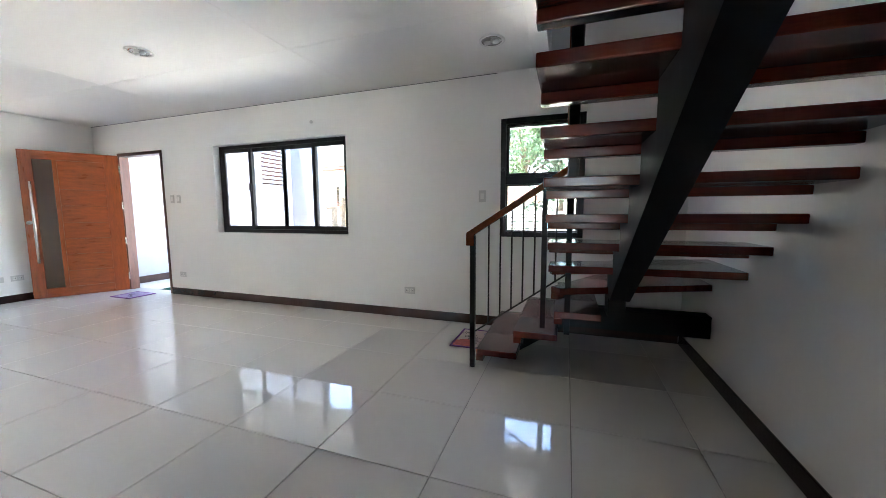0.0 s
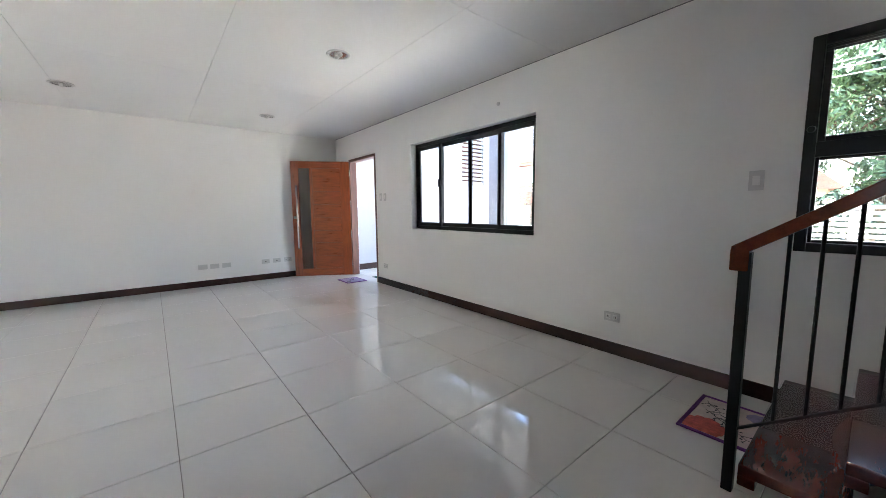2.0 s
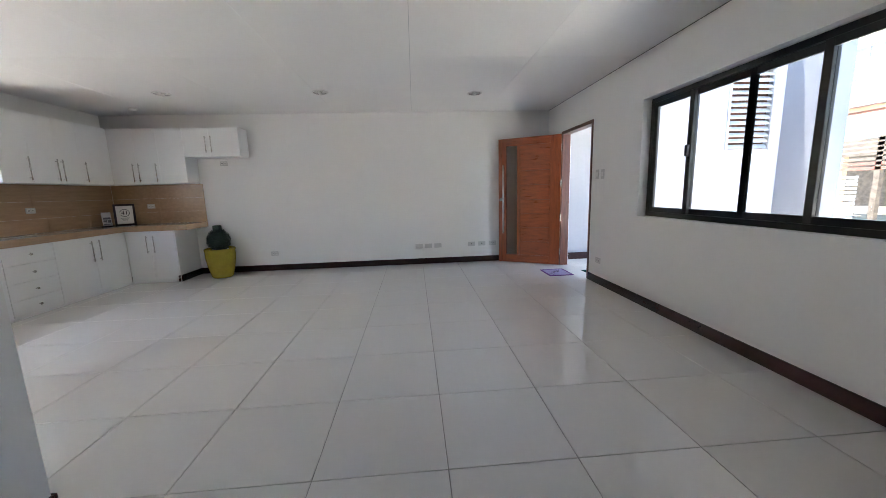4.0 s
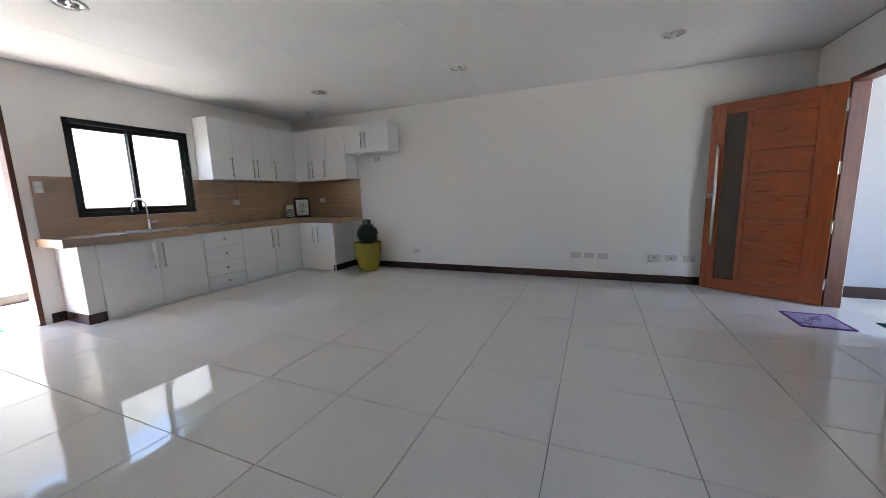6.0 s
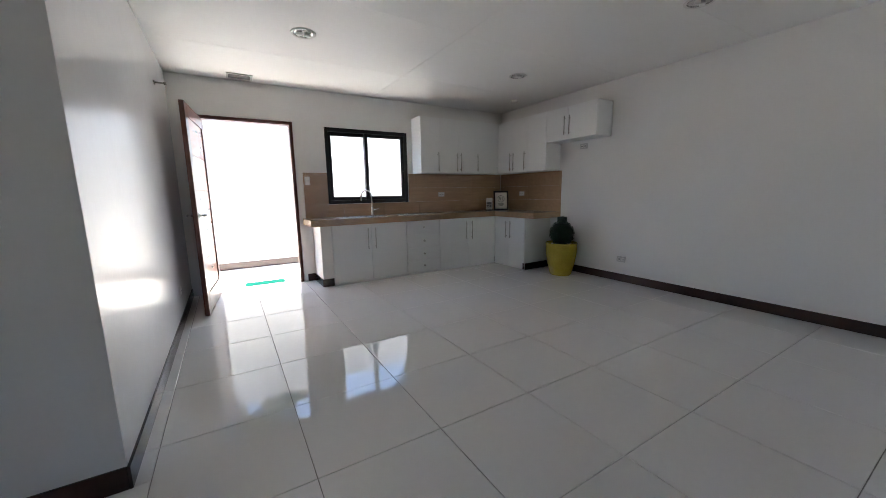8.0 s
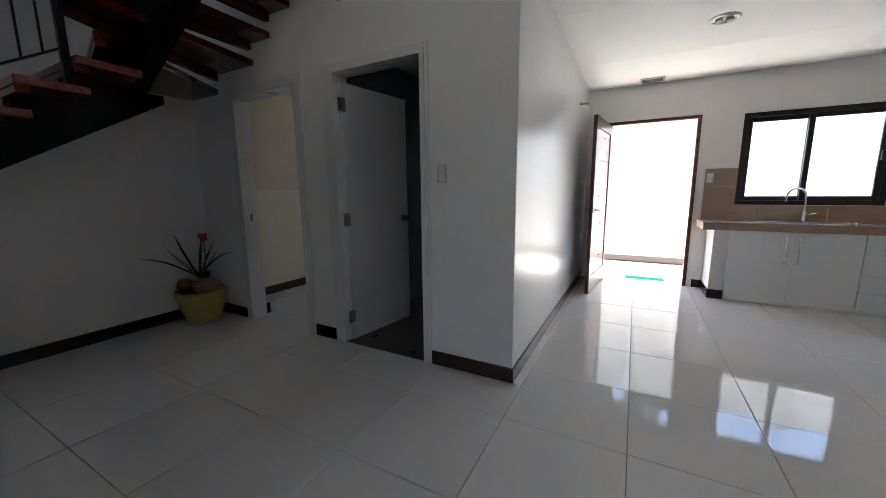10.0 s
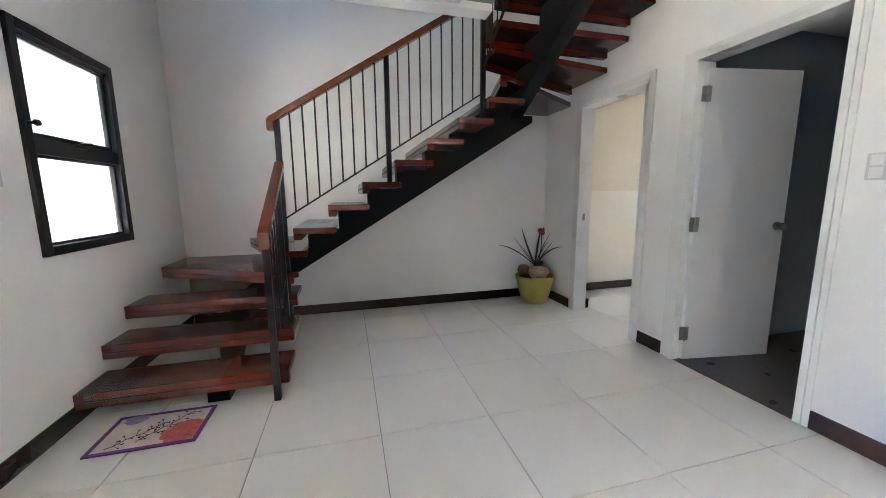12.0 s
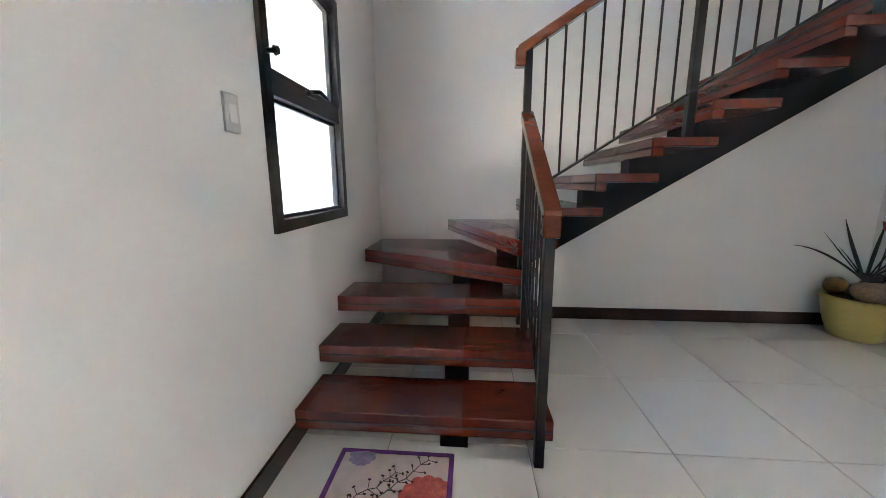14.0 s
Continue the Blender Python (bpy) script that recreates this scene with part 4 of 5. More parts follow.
f = whole("plastic_sheet", bm, SHEET, (-1.5, -2.95, CT1), "clear protective plastic film over the countertop's end", "plastic sheet", smooth=True)
f.visible_shadow = False

# Framed card and brochure holder in the counter's corner.
cx, cy = -4.50, -2.95
fr = thing("framed_card", (cx, cy, CT1), "black-framed white card standing on the counter", "picture frame", turn=-48)
tilt = Matrix.Rotation(radians(-10), 4, "X")
bm = bmesh.new()
for lo, hi in (((-0.125, -0.012, 0), (-0.098, 0.008, 0.33)), ((0.098, -0.012, 0), (0.125, 0.008, 0.33)), ((-0.098, -0.012, 0), (0.098, 0.008, 0.027)), ((-0.098, -0.012, 0.303), (0.098, 0.008, 0.33))):
    box(bm, lo, hi, 0.003, tilt)
part("frame", bm, INK, fr)
part("card", box(bmesh.new(), (-0.098, -0.006, 0.027), (0.098, 0.0, 0.303), 0, tilt), PAPER, fr)
bm = bmesh.new()
for k in range(22):
    a0 = math.tau * (0.06 + k / 22 * 0.88)
    box(bm, (-0.004, 0.0005, -0.008), (0.004, 0.0018, 0.008), 0, tilt @ Matrix.Translation((0.055 * math.cos(a0), 0, 0.195 + 0.055 * math.sin(a0))) @ Matrix.Rotation(-a0, 4, "Y"))
for k, w in enumerate((0.10, 0.085, 0.06)):
    box(bm, (-w / 2, 0.0005, 0.112 - k * 0.016), (w / 2, 0.0015, 0.119 - k * 0.016), 0, tilt)
part("print", bm, GREYPRINT, fr)
cv = bpy.data.curves.new("number", "FONT")
cv.body, cv.size, cv.extrude, cv.align_x, cv.align_y = "41", 0.085, 0.0006, "CENTER", "CENTER"
tmp = new("number", cv)
me = bpy.data.meshes.new_from_object(tmp.evaluated_get(bpy.context.evaluated_depsgraph_get()))
bpy.data.objects.remove(tmp)
me.transform(tilt @ Matrix.Translation((0, 0.0015, 0.195)) @ Matrix.Rotation(radians(180), 4, "Z") @ Matrix.Rotation(radians(90), 4, "X"))
me.materials.append(INK)
num = new("number", me)
num.parent = fr
part("stand", box(bmesh.new(), (-0.03, -0.09, 0.0), (0.03, -0.03, 0.12), 0.004), INK, fr)
br = thing("brochure_holder", (-4.36, -3.10, CT1), "small stand of white brochures with dark print", "brochure stand", turn=-40)
part("stand", box(bmesh.new(), (-0.065, -0.03, 0), (0.065, 0.05, 0.012), 0.003), INK, br)
m8 = Matrix.Rotation(radians(10), 4, "X")
for k in range(3):
    part("brochure", box(bmesh.new(), (-0.055 + 0.004 * k, -0.012 + 0.012 * k, 0.0125), (0.05 + 0.003 * k, -0.006 + 0.012 * k, 0.215 - 0.03 * k), 0.001, m8), PAPER, br)
bm = bmesh.new()
for x0, x1, z0, z1 in ((-0.04, 0.045, 0.105, 0.135), (-0.04, -0.002, 0.055, 0.095), (0.006, 0.045, 0.07, 0.095), (0.006, 0.045, 0.052, 0.062), (-0.04, 0.045, 0.028, 0.042)):
    box(bm, (x0, 0.0185, z0), (x1, 0.0195, z1), 0, m8)
part("print", bm, GREYPRINT, br)

# ---- switches, sockets, fixtures ----


def plate(name, wall, u, z, w, h, kind, label):
    """A wall plate; wall: N, W, S, P (partition, facing north), Q (partition's side, facing west)."""
    face = {"N": (YA, -1), "S": (YC, 1), "W": (XB, 1), "P": (0.0, 1), "Q": (XW, -1), "T": (XB + 0.009, 1), "U": (YC + 0.009, 1)}[wall]
    along_x = wall in "NSPU"
    o = (u, face[0], z - h / 2) if along_x else (face[0], u, z - h / 2)
    t = thing(name, o, label, name.split("_")[0] if "switch" in name else "socket")

    def b(u0, u1, z0, z1, d0, d1, bev=0.0):
        s = face[1]
        ys = sorted((face[0] + s * d0, face[0] + s * d1))
        return B((u0, ys[0], z0), (u1, ys[1], z1), bev) if along_x else B((ys[0], u0, z0), (ys[1], u1, z1), bev)
    part("plate", b(u - w / 2, u + w / 2, z - h / 2, z + h / 2, 0.0005, 0.009, 0.003), PLATE, t)
    if kind == "rocker":
        part("rocker", b(u - 0.018, u + 0.018, z - 0.028, z + 0.028, 0.009, 0.013, 0.002), ROCKER, t)
    if kind == "rocker2":
        for k in (-1, 1):
            part("rocker", b(u - 0.022, u + 0.022, z + k * 0.028 - 0.024, z + k * 0.028 + 0.024, 0.009, 0.013, 0.002), ROCKER, t)
    if kind == "socket":
        for k in (-1, 1):
            sck = part("outlet", b(u + k * w * 0.22 - 0.018, u + k * w * 0.22 + 0.018, z - 0.02, z + 0.02, 0.009, 0.0105, 0.001), ROCKER, t)
            for j in (-1, 1):
                part("slot", b(u + k * w * 0.22 + j * 0.007 - 0.0025, u + k * w * 0.22 + j * 0.007 + 0.0025, z - 0.009, z + 0.009, 0.0105, 0.011), PLATEDARK, sck)
    if kind == "jack":
        part("jack", b(u - 0.008, u + 0.008, z - 0.008, z + 0.008, 0.009, 0.0105), PLATEDARK, t)
    return t


plate("switch_plate", "N", 1.458, 1.345, 0.072, 0.118, "rocker", "light grey switch plate with one rocker")
plate("switch_plate", "N", -3.085, 1.395, 0.07, 0.115, "rocker", "light grey switch plate by the front door")
plate("switch_plate", "N", -2.955, 1.392, 0.07, 0.115, "rocker", "light grey switch plate by the front door")
plate("wall_socket", "N", -2.985, 0.305, 0.118, 0.072, "socket", "white double socket low on the wall")
plate("wall_socket", "N", 0.63, 0.31, 0.125, 0.075, "socket", "white double socket low on the wall")
plate("switch_plate", "P", 0.475, 1.342, 0.072, 0.12, "rocker2", "white two-gang switch plate beside the bathroom door")
plate("wall_socket", "Q", -2.25, 0.31, 0.115, 0.072, "socket", "white socket low on the glossy wall")
for y in (1.53, 1.69, 1.855):
    plate("blank_plate", "W", y, 0.315, 0.125, 0.075, "", "blank white plastic wall plate")
plate("data_socket", "W", 2.445, 0.318, 0.125, 0.075, "jack", "white plate with a small round jack")
plate("data_socket", "W", 2.627, 0.32, 0.125, 0.075, "jack", "white plate with a small round jack")
plate("wall_socket", "W", 2.815, 0.322, 0.125, 0.075, "socket", "white double socket near the front door")
plate("wall_socket", "W", -0.896, 0.29, 0.118, 0.072, "socket", "white double socket low on the wall")
plate("wall_socket", "W", -1.54, 1.78, 0.115, 0.072, "socket", "white socket below the short wall cabinet")
plate("wall_socket", "T", -2.73, 1.14, 0.115, 0.07, "socket", "white socket on the tiled backsplash")
plate("wall_socket", "U", -3.51, 1.15, 0.115, 0.07, "socket", "white socket on the tiled backsplash")
plate("switch_plate", "U", -1.425, 1.365, 0.07, 0.115, "rocker2", "white switch plate on the tiled wall")


def downlight(x, y):
    t = thing("ceiling_downlight", (x, y, ZC), "unlit recessed round ceiling downlight with chrome reflector", "downlight", "ceiling downlights")
    part("ring", lathe(bmesh.new(), [(0.102, -0.0005), (0.105, -0.006), (0.098, -0.011), (0.086, -0.010), (0.082, -0.0006)], (x, y, ZC), 32), ROCKER, t, smooth=True)
    part("reflector", lathe(bmesh.new(), [(0.0821, -0.0008), (0.0821, -0.008), (0.06, -0.004), (0.03, -0.0012)], (x, y, ZC), 28), CHROME, t, "chrome reflector", smooth=True)
    for k in (-1, 1):
        bm = bmesh.new()
        bmesh.ops.create_uvsphere(bm, u_segments=12, v_segments=8, radius=0.022, matrix=Matrix.Translation((x + k * 0.034, y, ZC - 0.016)) @ Matrix.Diagonal((1.3, 0.9, 0.7, 1)))
        part("bulb", bm, ROCKER, t, "white bulb", smooth=True)
    return t


for x, y in ((-1.135, 2.322), (-3.68, 2.345), (-3.575, 0.335), (-3.575, -1.584), (-1.165, -1.59), (1.68, 3.13)):
    downlight(x, y)
sd = thing("smoke_detector", (-4.335, -2.475, ZC), "small white round smoke detector on the ceiling", "smoke detector")
part("body", lathe(bmesh.new(), [(0.055, -0.0005), (0.055, -0.02), (0.045, -0.034), (0.02, -0.038)], (-4.335, -2.475, ZC), 24), ROCKER, sd, smooth=True)
part("vent_ring", lathe(bmesh.new(), [(0.0555, -0.022), (0.057, -0.024), (0.0545, -0.027)], (-4.335, -2.475, ZC), 24), PLATE, sd)
vt = thing("ceiling_vent", (-0.735, -3.10, ZC), "small white slatted ceiling vent by the back door", "vent")
bm = bmesh.new()
vx, vy = -0.735, -3.10
for lo, hi in (((vx - 0.13, vy - 0.10, ZC - 0.014), (vx + 0.13, vy - 0.08, ZC - 0.0005)), ((vx - 0.13, vy + 0.08, ZC - 0.014), (vx + 0.13, vy + 0.10, ZC - 0.0005)),
               ((vx - 0.13, vy - 0.08, ZC - 0.014), (vx - 0.11, vy + 0.08, ZC - 0.0005)), ((vx + 0.11, vy - 0.08, ZC - 0.014), (vx + 0.13, vy + 0.08, ZC - 0.0005))):
    box(bm, lo, hi, 0.002)
part("vent_frame", bm, PLATE, vt)
for k in range(6):
    part("slat", B((vx - 0.11, vy - 0.072 + k * 0.026, ZC - 0.010), (vx + 0.11, vy - 0.058 + k * 0.026, ZC - 0.004)), GREYPRINT, vt)
ds = thing("door_stop", (XW, -2.42, 2.20), "small chrome wall hook above the kitchen door", "door stop")
bm = bmesh.new()
rod(bm, (XW, -2.42, 2.2), (XW - 0.075, -2.42, 2.2), 0.008, 10)
rod(bm, (XW - 0.07, -2.42, 2.2), (XW - 0.09, -2.42, 2.2), 0.014, 12)
part("rod", bm, DULL, ds, smooth=True)
part("rose", rod(bmesh.new(), (XW - 0.0005, -2.42, 2.2), (XW - 0.008, -2.42, 2.2), 0.02, 14), DULL, ds)
structure("trim_hook", rod(bmesh.new(), (-0.62, YA + 0.001, 2.26), (-0.62, YA - 0.008, 2.26), 0.02, 12), PLATE, "small painted filler spot above the window", "wall patch")

# Solid dark strip in place of the shade in the ceiling's edge gap.
structure("trim_ceiling_gap_shade", B((XB, YA - 0.005, ZC - 0.007), (1.60, YA - 0.0005, ZC - 0.001)), GREYPRINT, "thin dark strip standing in for the shadow gap between ceiling and window wall", "trim")

# ---- plants and rugs ----


def lumpy(bm, at, radii, seed, amp=0.12, sub=3):
    tmp = bmesh.new()
    bmesh.ops.create_icosphere(tmp, subdivisions=sub, radius=1.0)
    for v in tmp.verts:
        v.co *= 1 + amp * noise.noise(v.co * 1.7 + Vector((seed, 0, 0)))
    join(bm, tmp, Matrix.Translation(at) @ Matrix.Diagonal((*radii, 1)))
    return bm


px, py = -4.47, -1.61
pl = thing("topiary_plant", (px, py, 0), "clipped dark green topiary ball in a yellow glazed pot", "plant")
part("pot", lathe(bmesh.new(), [(0.135, 0), (0.15, 0.02), (0.19, 0.18), (0.212, 0.33), (0.21, 0.42), (0.218, 0.445), (0.212, 0.46), (0.19, 0.455), (0.18, 0.40)], (px, py, 0), 36), POTDEEP, pl, "yellow glazed clay pot", smooth=True)
part("soil", lathe(bmesh.new(), [(0.181, 0.38), (0.181, 0.41), (0.1, 0.425)], (px, py, 0), 24), SOIL, pl)
bm = lumpy(bmesh.new(), (px, py, 0.585), (0.15, 0.15, 0.16), 3, 0.08)
box(bm, (px - 0.048, py - 0.048, 0.735), (px + 0.048, py + 0.048, 0.82), 0.012)
core = part("core", bm, LEAF, pl)


def leaf_cloud(bm, centre, radii, count, size, rng):
    """Many small leaves, lying roughly on an uneven ball."""
    for _ in range(count):
        d = Vector((rng.gauss(0, 1), rng.gauss(0, 1), rng.gauss(0, 1))).normalized()
        p = Vector(centre) + Vector((d.x * radii[0], d.y * radii[1], d.z * radii[2])) * rng.uniform(0.93, 1.1)
        q = (d + Vector((rng.uniform(-.7, .7), rng.uniform(-.7, .7), rng.uniform(-.7, .7)))).to_track_quat("Z", "Y")
        s = size * rng.uniform(0.7, 1.3)
        roll = rng.uniform(0, math.tau)
        c, sn = math.cos(roll), math.sin(roll)
        pts = [(-s, 0, 0), (0, -s * 0.45, s * 0.2), (s, 0, 0), (0, s * 0.45, s * 0.2)]
        bm.faces.new([bm.verts.new(p + q @ Vector((x * c - y * sn, x * sn + y * c, z))) for x, y, z in pts])


rng = random.Random(4)
bm = bmesh.new()
leaf_cloud(bm, (px, py, 0.585), (0.155, 0.155, 0.165), 1500, 0.014, rng)
leaf_cloud(bm, (px, py, 0.78), (0.056, 0.056, 0.045), 260, 0.010, rng)
part("foliage", bm, LEAF, pl, "small clipped dark green leaves", kind="stuff")

rgp = random.Random(21)
for k in range(26):
    a0, rr = rgp.uniform(0, math.tau), rgp.uniform(0.13, 0.172)
    part("pebble", lumpy(bmesh.new(), (px + rr * math.cos(a0), py + rr * math.sin(a0), 0.425), (rgp.uniform(0.012, 0.02), rgp.uniform(0.01, 0.016), 0.012), k, 0.2, 1), PEBBLE, pl)

qx, qy = 3.03, 0.238
p2 = thing("dried_plant", (qx, qy, 0), "yellow pot of dark spiky dried blades, gourds and a red flower", "plant")
part("pot", lathe(bmesh.new(), [(0.13, 0), (0.145, 0.015), (0.185, 0.14), (0.208, 0.27), (0.218, 0.285), (0.22, 0.305), (0.212, 0.315), (0.198, 0.31), (0.19, 0.26)], (qx, qy, 0), 36), POT, p2, "yellow glazed clay pot", smooth=True)
part("soil", lathe(bmesh.new(), [(0.191, 0.25), (0.191, 0.275), (0.1, 0.285)], (qx, qy, 0), 24), SOIL, p2)
bm = lumpy(bmesh.new(), (qx - 0.06, qy - 0.02, 0.350), (0.135, 0.12, 0.080), 8, 0.1)
part("gourd", bm, GOURD, p2, "brown rounded gourd", smooth=True)
bm = lumpy(bmesh.new(), (qx + 0.10, qy + 0.09, 0.36), (0.075, 0.07, 0.06), 12, 0.12)
part("husk", bm, HUSK, p2, "golden brown coconut husk", smooth=True)
bm = lumpy(bmesh.new(), (qx - 0.15, qy - 0.09, 0.325), (0.055, 0.05, 0.035), 15, 0.15)
part("husk", bm, HUSK, p2, "golden brown coconut husk", smooth=True)
part("vase_neck", lathe(bmesh.new(), [(0.04, 0.40), (0.055, 0.415), (0.045, 0.43), (0.058, 0.445), (0.05, 0.46), (0.06, 0.475), (0.03, 0.47)], (qx - 0.03, qy - 0.02, 0), 18), INK, p2, "dark ringed vase neck", smooth=True)


def blade(tip, bend, w, mat=BLADE, a=None):
    """A tapering blade from the pot's middle to a tip, bent on the way."""
    a = Vector(a or (qx + 0.0, qy + 0.0, 0.42))
    t = Vector(tip)
    mid = (a + t) / 2 + Vector(bend)
    pts, rad = [], []
    for k in range(9):
        u = k / 8
        pts.append(a * (1 - u) ** 2 + mid * 2 * u * (1 - u) + t * u * u)
        rad.append(w * (0.55 + 1.6 * u * (1 - u)) * (1 - 0.75 * u ** 3))
    return part("blade", tube(bmesh.new(), pts, rad, 6), mat, p2, smooth=True)


# across the view: dx is east-west, dy north-south
for dx, dy, z, bend, w in ((0.12, 0.42, 0.66, (0.0, 0.04, 0.12), 0.009), (0.06, 0.15, 0.86, (0, 0.03, 0.02), 0.013), (0.0, -0.06, 0.86, (0.0, 0.01, 0), 0.013),
                           (-0.10, -0.12, 0.80, (0, 0, 0.05), 0.006), (-0.36, -0.12, 0.68, (0, 0, 0.12), 0.009), (-0.30, 0.02, 0.74, (0, 0, 0.05), 0.006), (0.12, 0.22, 0.76, (0, 0.04, 0.03), 0.005),
                           (0.07, 0.15, 0.66, (0, 0, 0.02), 0.005), (-0.12, -0.16, 0.72, (0, 0, 0.02), 0.006)):
    blade((qx + dx, qy + dy, z), bend, w)
bm = bmesh.new()
leaf_cloud(bm, (qx - 0.05, qy - 0.04, 0.82), (0.03, 0.03, 0.026), 24, 0.030, random.Random(2))
part("flower", bm, RED, p2, "red artificial flower")
part("stem", tube(bmesh.new(), [(qx - 0.03, qy - 0.03, 0.46), (qx - 0.04, qy - 0.05, 0.65), (qx - 0.05, qy - 0.04, 0.82)], [0.005, 0.005, 0.004], 6), BLADE, p2)


def rug(name, x0, y0, x1, y1, z, body, border, label, print_=True, turn=0.0, w=0.02):
    cx, cy = (x0 + x1) / 2, (y0 + y1) / 2
    hx, hy = (x1 - x0) / 2, (y1 - y0) / 2
    t = thing(name, (cx, cy, z), label, "rug", turn=turn or 0.001)
    part("cloth", box(bmesh.new(), (-hx + w, -hy + w, 0.0005), (hx - w, hy - w, 0.008), 0.002), body, t)
    if border:
        bm = bmesh.new()
        for lo, hi in (((-hx, -hy, 0.0005), (-hx + w, hy, 0.011)), ((hx - w, -hy, 0.0005), (hx, hy, 0.011)), ((-hx + w, -hy, 0.0005), (hx - w, -hy + w, 0.011)), ((-hx + w, hy - w, 0.0005), (hx - w, hy, 0.011))):
            box(bm, lo, hi, 0.004)
        part("binding", bm, border, t, "stitched purple cloth binding")
    return t, hx - w, hy - w


def blossom(t, cx, cy, r, mat, seed, clip):
    """A ruffled printed flower of overlapping petals, kept inside the rug."""
    rg = random.Random(seed)
    bm = bmesh.new()
    k = 0
    for ring, n in ((1.0, 13), (0.74, 10), (0.5, 8), (0.26, 5), (0.0, 1)):
        for i in range(n):
            a0 = math.tau * (i + rg.random() * 0.4) / n
            x, y, s = cx + r * 0.78 * ring * math.cos(a0), cy + r * 0.78 * ring * math.sin(a0), r * 0.27 * rg.uniform(0.9, 1.15)
            z = 0.0085 + 0.00018 * k
            k += 1
            ring_v = []
            for j in range(10):
                b = math.tau * j / 10
                u, v = x + s * math.cos(b), y + s * math.sin(b)
                ring_v.append(bm.verts.new((max(-clip[0], min(clip[0], u)), max(-clip[1], min(clip[1], v)), z)))
            top = bm.verts.new((max(-clip[0], min(clip[0], x)), max(-clip[1], min(clip[1], y)), z + 0.0025))
            for j in range(10):
                try:
                    bm.faces.new((ring_v[j], ring_v[(j + 1) % 10], top))
                except ValueError:
                    pass
    part("printed_flower", bm, mat, t)


def twigs(t, a, b, seed, clip):
    rg = random.Random(seed)
    bm = bmesh.new()
    a, b = Vector((*a, 0.0088)), Vector((*b, 0.0088))
    prev = a
    for k in range(1, 9):
        p = a.lerp(b, k / 8) + Vector((rg.uniform(-.012, .012), rg.uniform(-.012, .012), 0))
        d = (p - prev)
        rod(bm, prev, p, 0.0016, 5)
        for s in (-1, 1):
            q = p + Vector((-d.y, d.x, 0)).normalized() * s * rg.uniform(0.018, 0.045) + d * 0.5
            q.x, q.y = max(-clip[0], min(clip[0], q.x)), max(-clip[1], min(clip[1], q.y))
            rod(bm, p, q, 0.0013, 5)
            box(bm, (-0.006, -0.0035, -0.001), (0.006, 0.0035, 0.001), 0, Matrix.Translation(q) @ Matrix.Rotation(rg.uniform(0, 6), 4, "Z"))
        prev = p
    part("printed_branch", bm, INK, t)


r1, rx, ry = rug("stair_rug", 1.325, 3.105, 1.65, 3.585, 0.0, MATPINK, PURPLE, "pale flowered rug with purple border before the stairs")
blossom(r1, -0.06, -0.15, 0.10, CORAL, 3, (rx, ry))
blossom(r1, 0.125, 0.14, 0.055, LILAC, 5, (rx, ry))
twigs(r1, (-0.12, 0.17), (0.04, -0.02), 7, (rx, ry))
twigs(r1, (-0.10, 0.05), (0.11, -0.13), 8, (rx, ry))
r2, rx, ry = rug("door_rug", -3.88, 3.36, -3.47, 3.71, 0.0, LILAC, PURPLE, "pale lilac rug with purple border inside the front door")
twigs(r2, (-0.15, 0.1), (0.1, -0.1), 9, (rx, ry))
rug("outdoor_rug", -3.84, 3.965, -3.32, 4.34, -0.02, TEAL, None, "green doormat outside the front door")
rug("outdoor_rug", -1.10, -3.74, -0.57, -3.47, -0.02, TEAL, None, "green doormat outside the kitchen door")

# ---- outside ----
structure("ground", B((-400, -400, -0.32), (400, 400, -0.12)), GROUND, "flat dry ground around the house", "ground")
structure("pavement_porch", B((-4.72, YA + TH, -0.12), (3.6, 8.9, -0.02)), CONCRETE, "pale concrete paving in front of the house", "pavement")
structure("pavement_yard", B((-6.0, -4.95, -0.12), (4.5, YC - TH, -0.02)), YARDFLOOR, "pale paved service yard behind the kitchen", "pavement")
structure("roof_porch", B((-4.719, YA + TH + 0.001, 2.93), (3.499, 6.25, 3.10)), RENDER, "white carport slab in shade-toned render along the front of the house", "roof")
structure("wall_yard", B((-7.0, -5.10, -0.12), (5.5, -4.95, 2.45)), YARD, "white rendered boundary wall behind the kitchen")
structure("baseboard_yard", B((-7.0, -4.949, -0.02), (5.5, -4.93, 0.09)), BASE, "brown tiled skirting along the yard wall", "baseboard")
structure("wall_wing", wall_with_holes(bmesh.new(), "x", -4.92, -4.72, YA + TH, 8.0, -0.12, 5.3, [(6.98, 7.80, 1.82, 3.16)]), RENDER, "white wall of the neighbouring wing in shade-toned render")
structure("baseboard_porch", B((-4.719, YA + TH, -0.02), (-4.70, 7.9, 0.10)), BASE, "dark skirting along the porch wall", "baseboard")
structure("wall_boundary_east", B((3.50, YA + TH + 0.02, -0.12), (3.65, 9.1, 3.3)), RENDER, "white boundary wall in shade-toned render beside the house")
structure("column", B((-4.92, 8.0, -0.12), (-4.08, 8.45, 5.3)), COLUMN, "rendered column at the end of the wing, shade put into its grey", "column")
lv = thing("louvre_shutter", (-4.8, 7.39, 1.82), "louvred shutter window with red-brown wood behind slanted white slats", "shutter")
part("backing", B((-4.86, 6.98, 1.82), (-4.83, 7.80, 3.16)), FRAMEWOOD, lv)
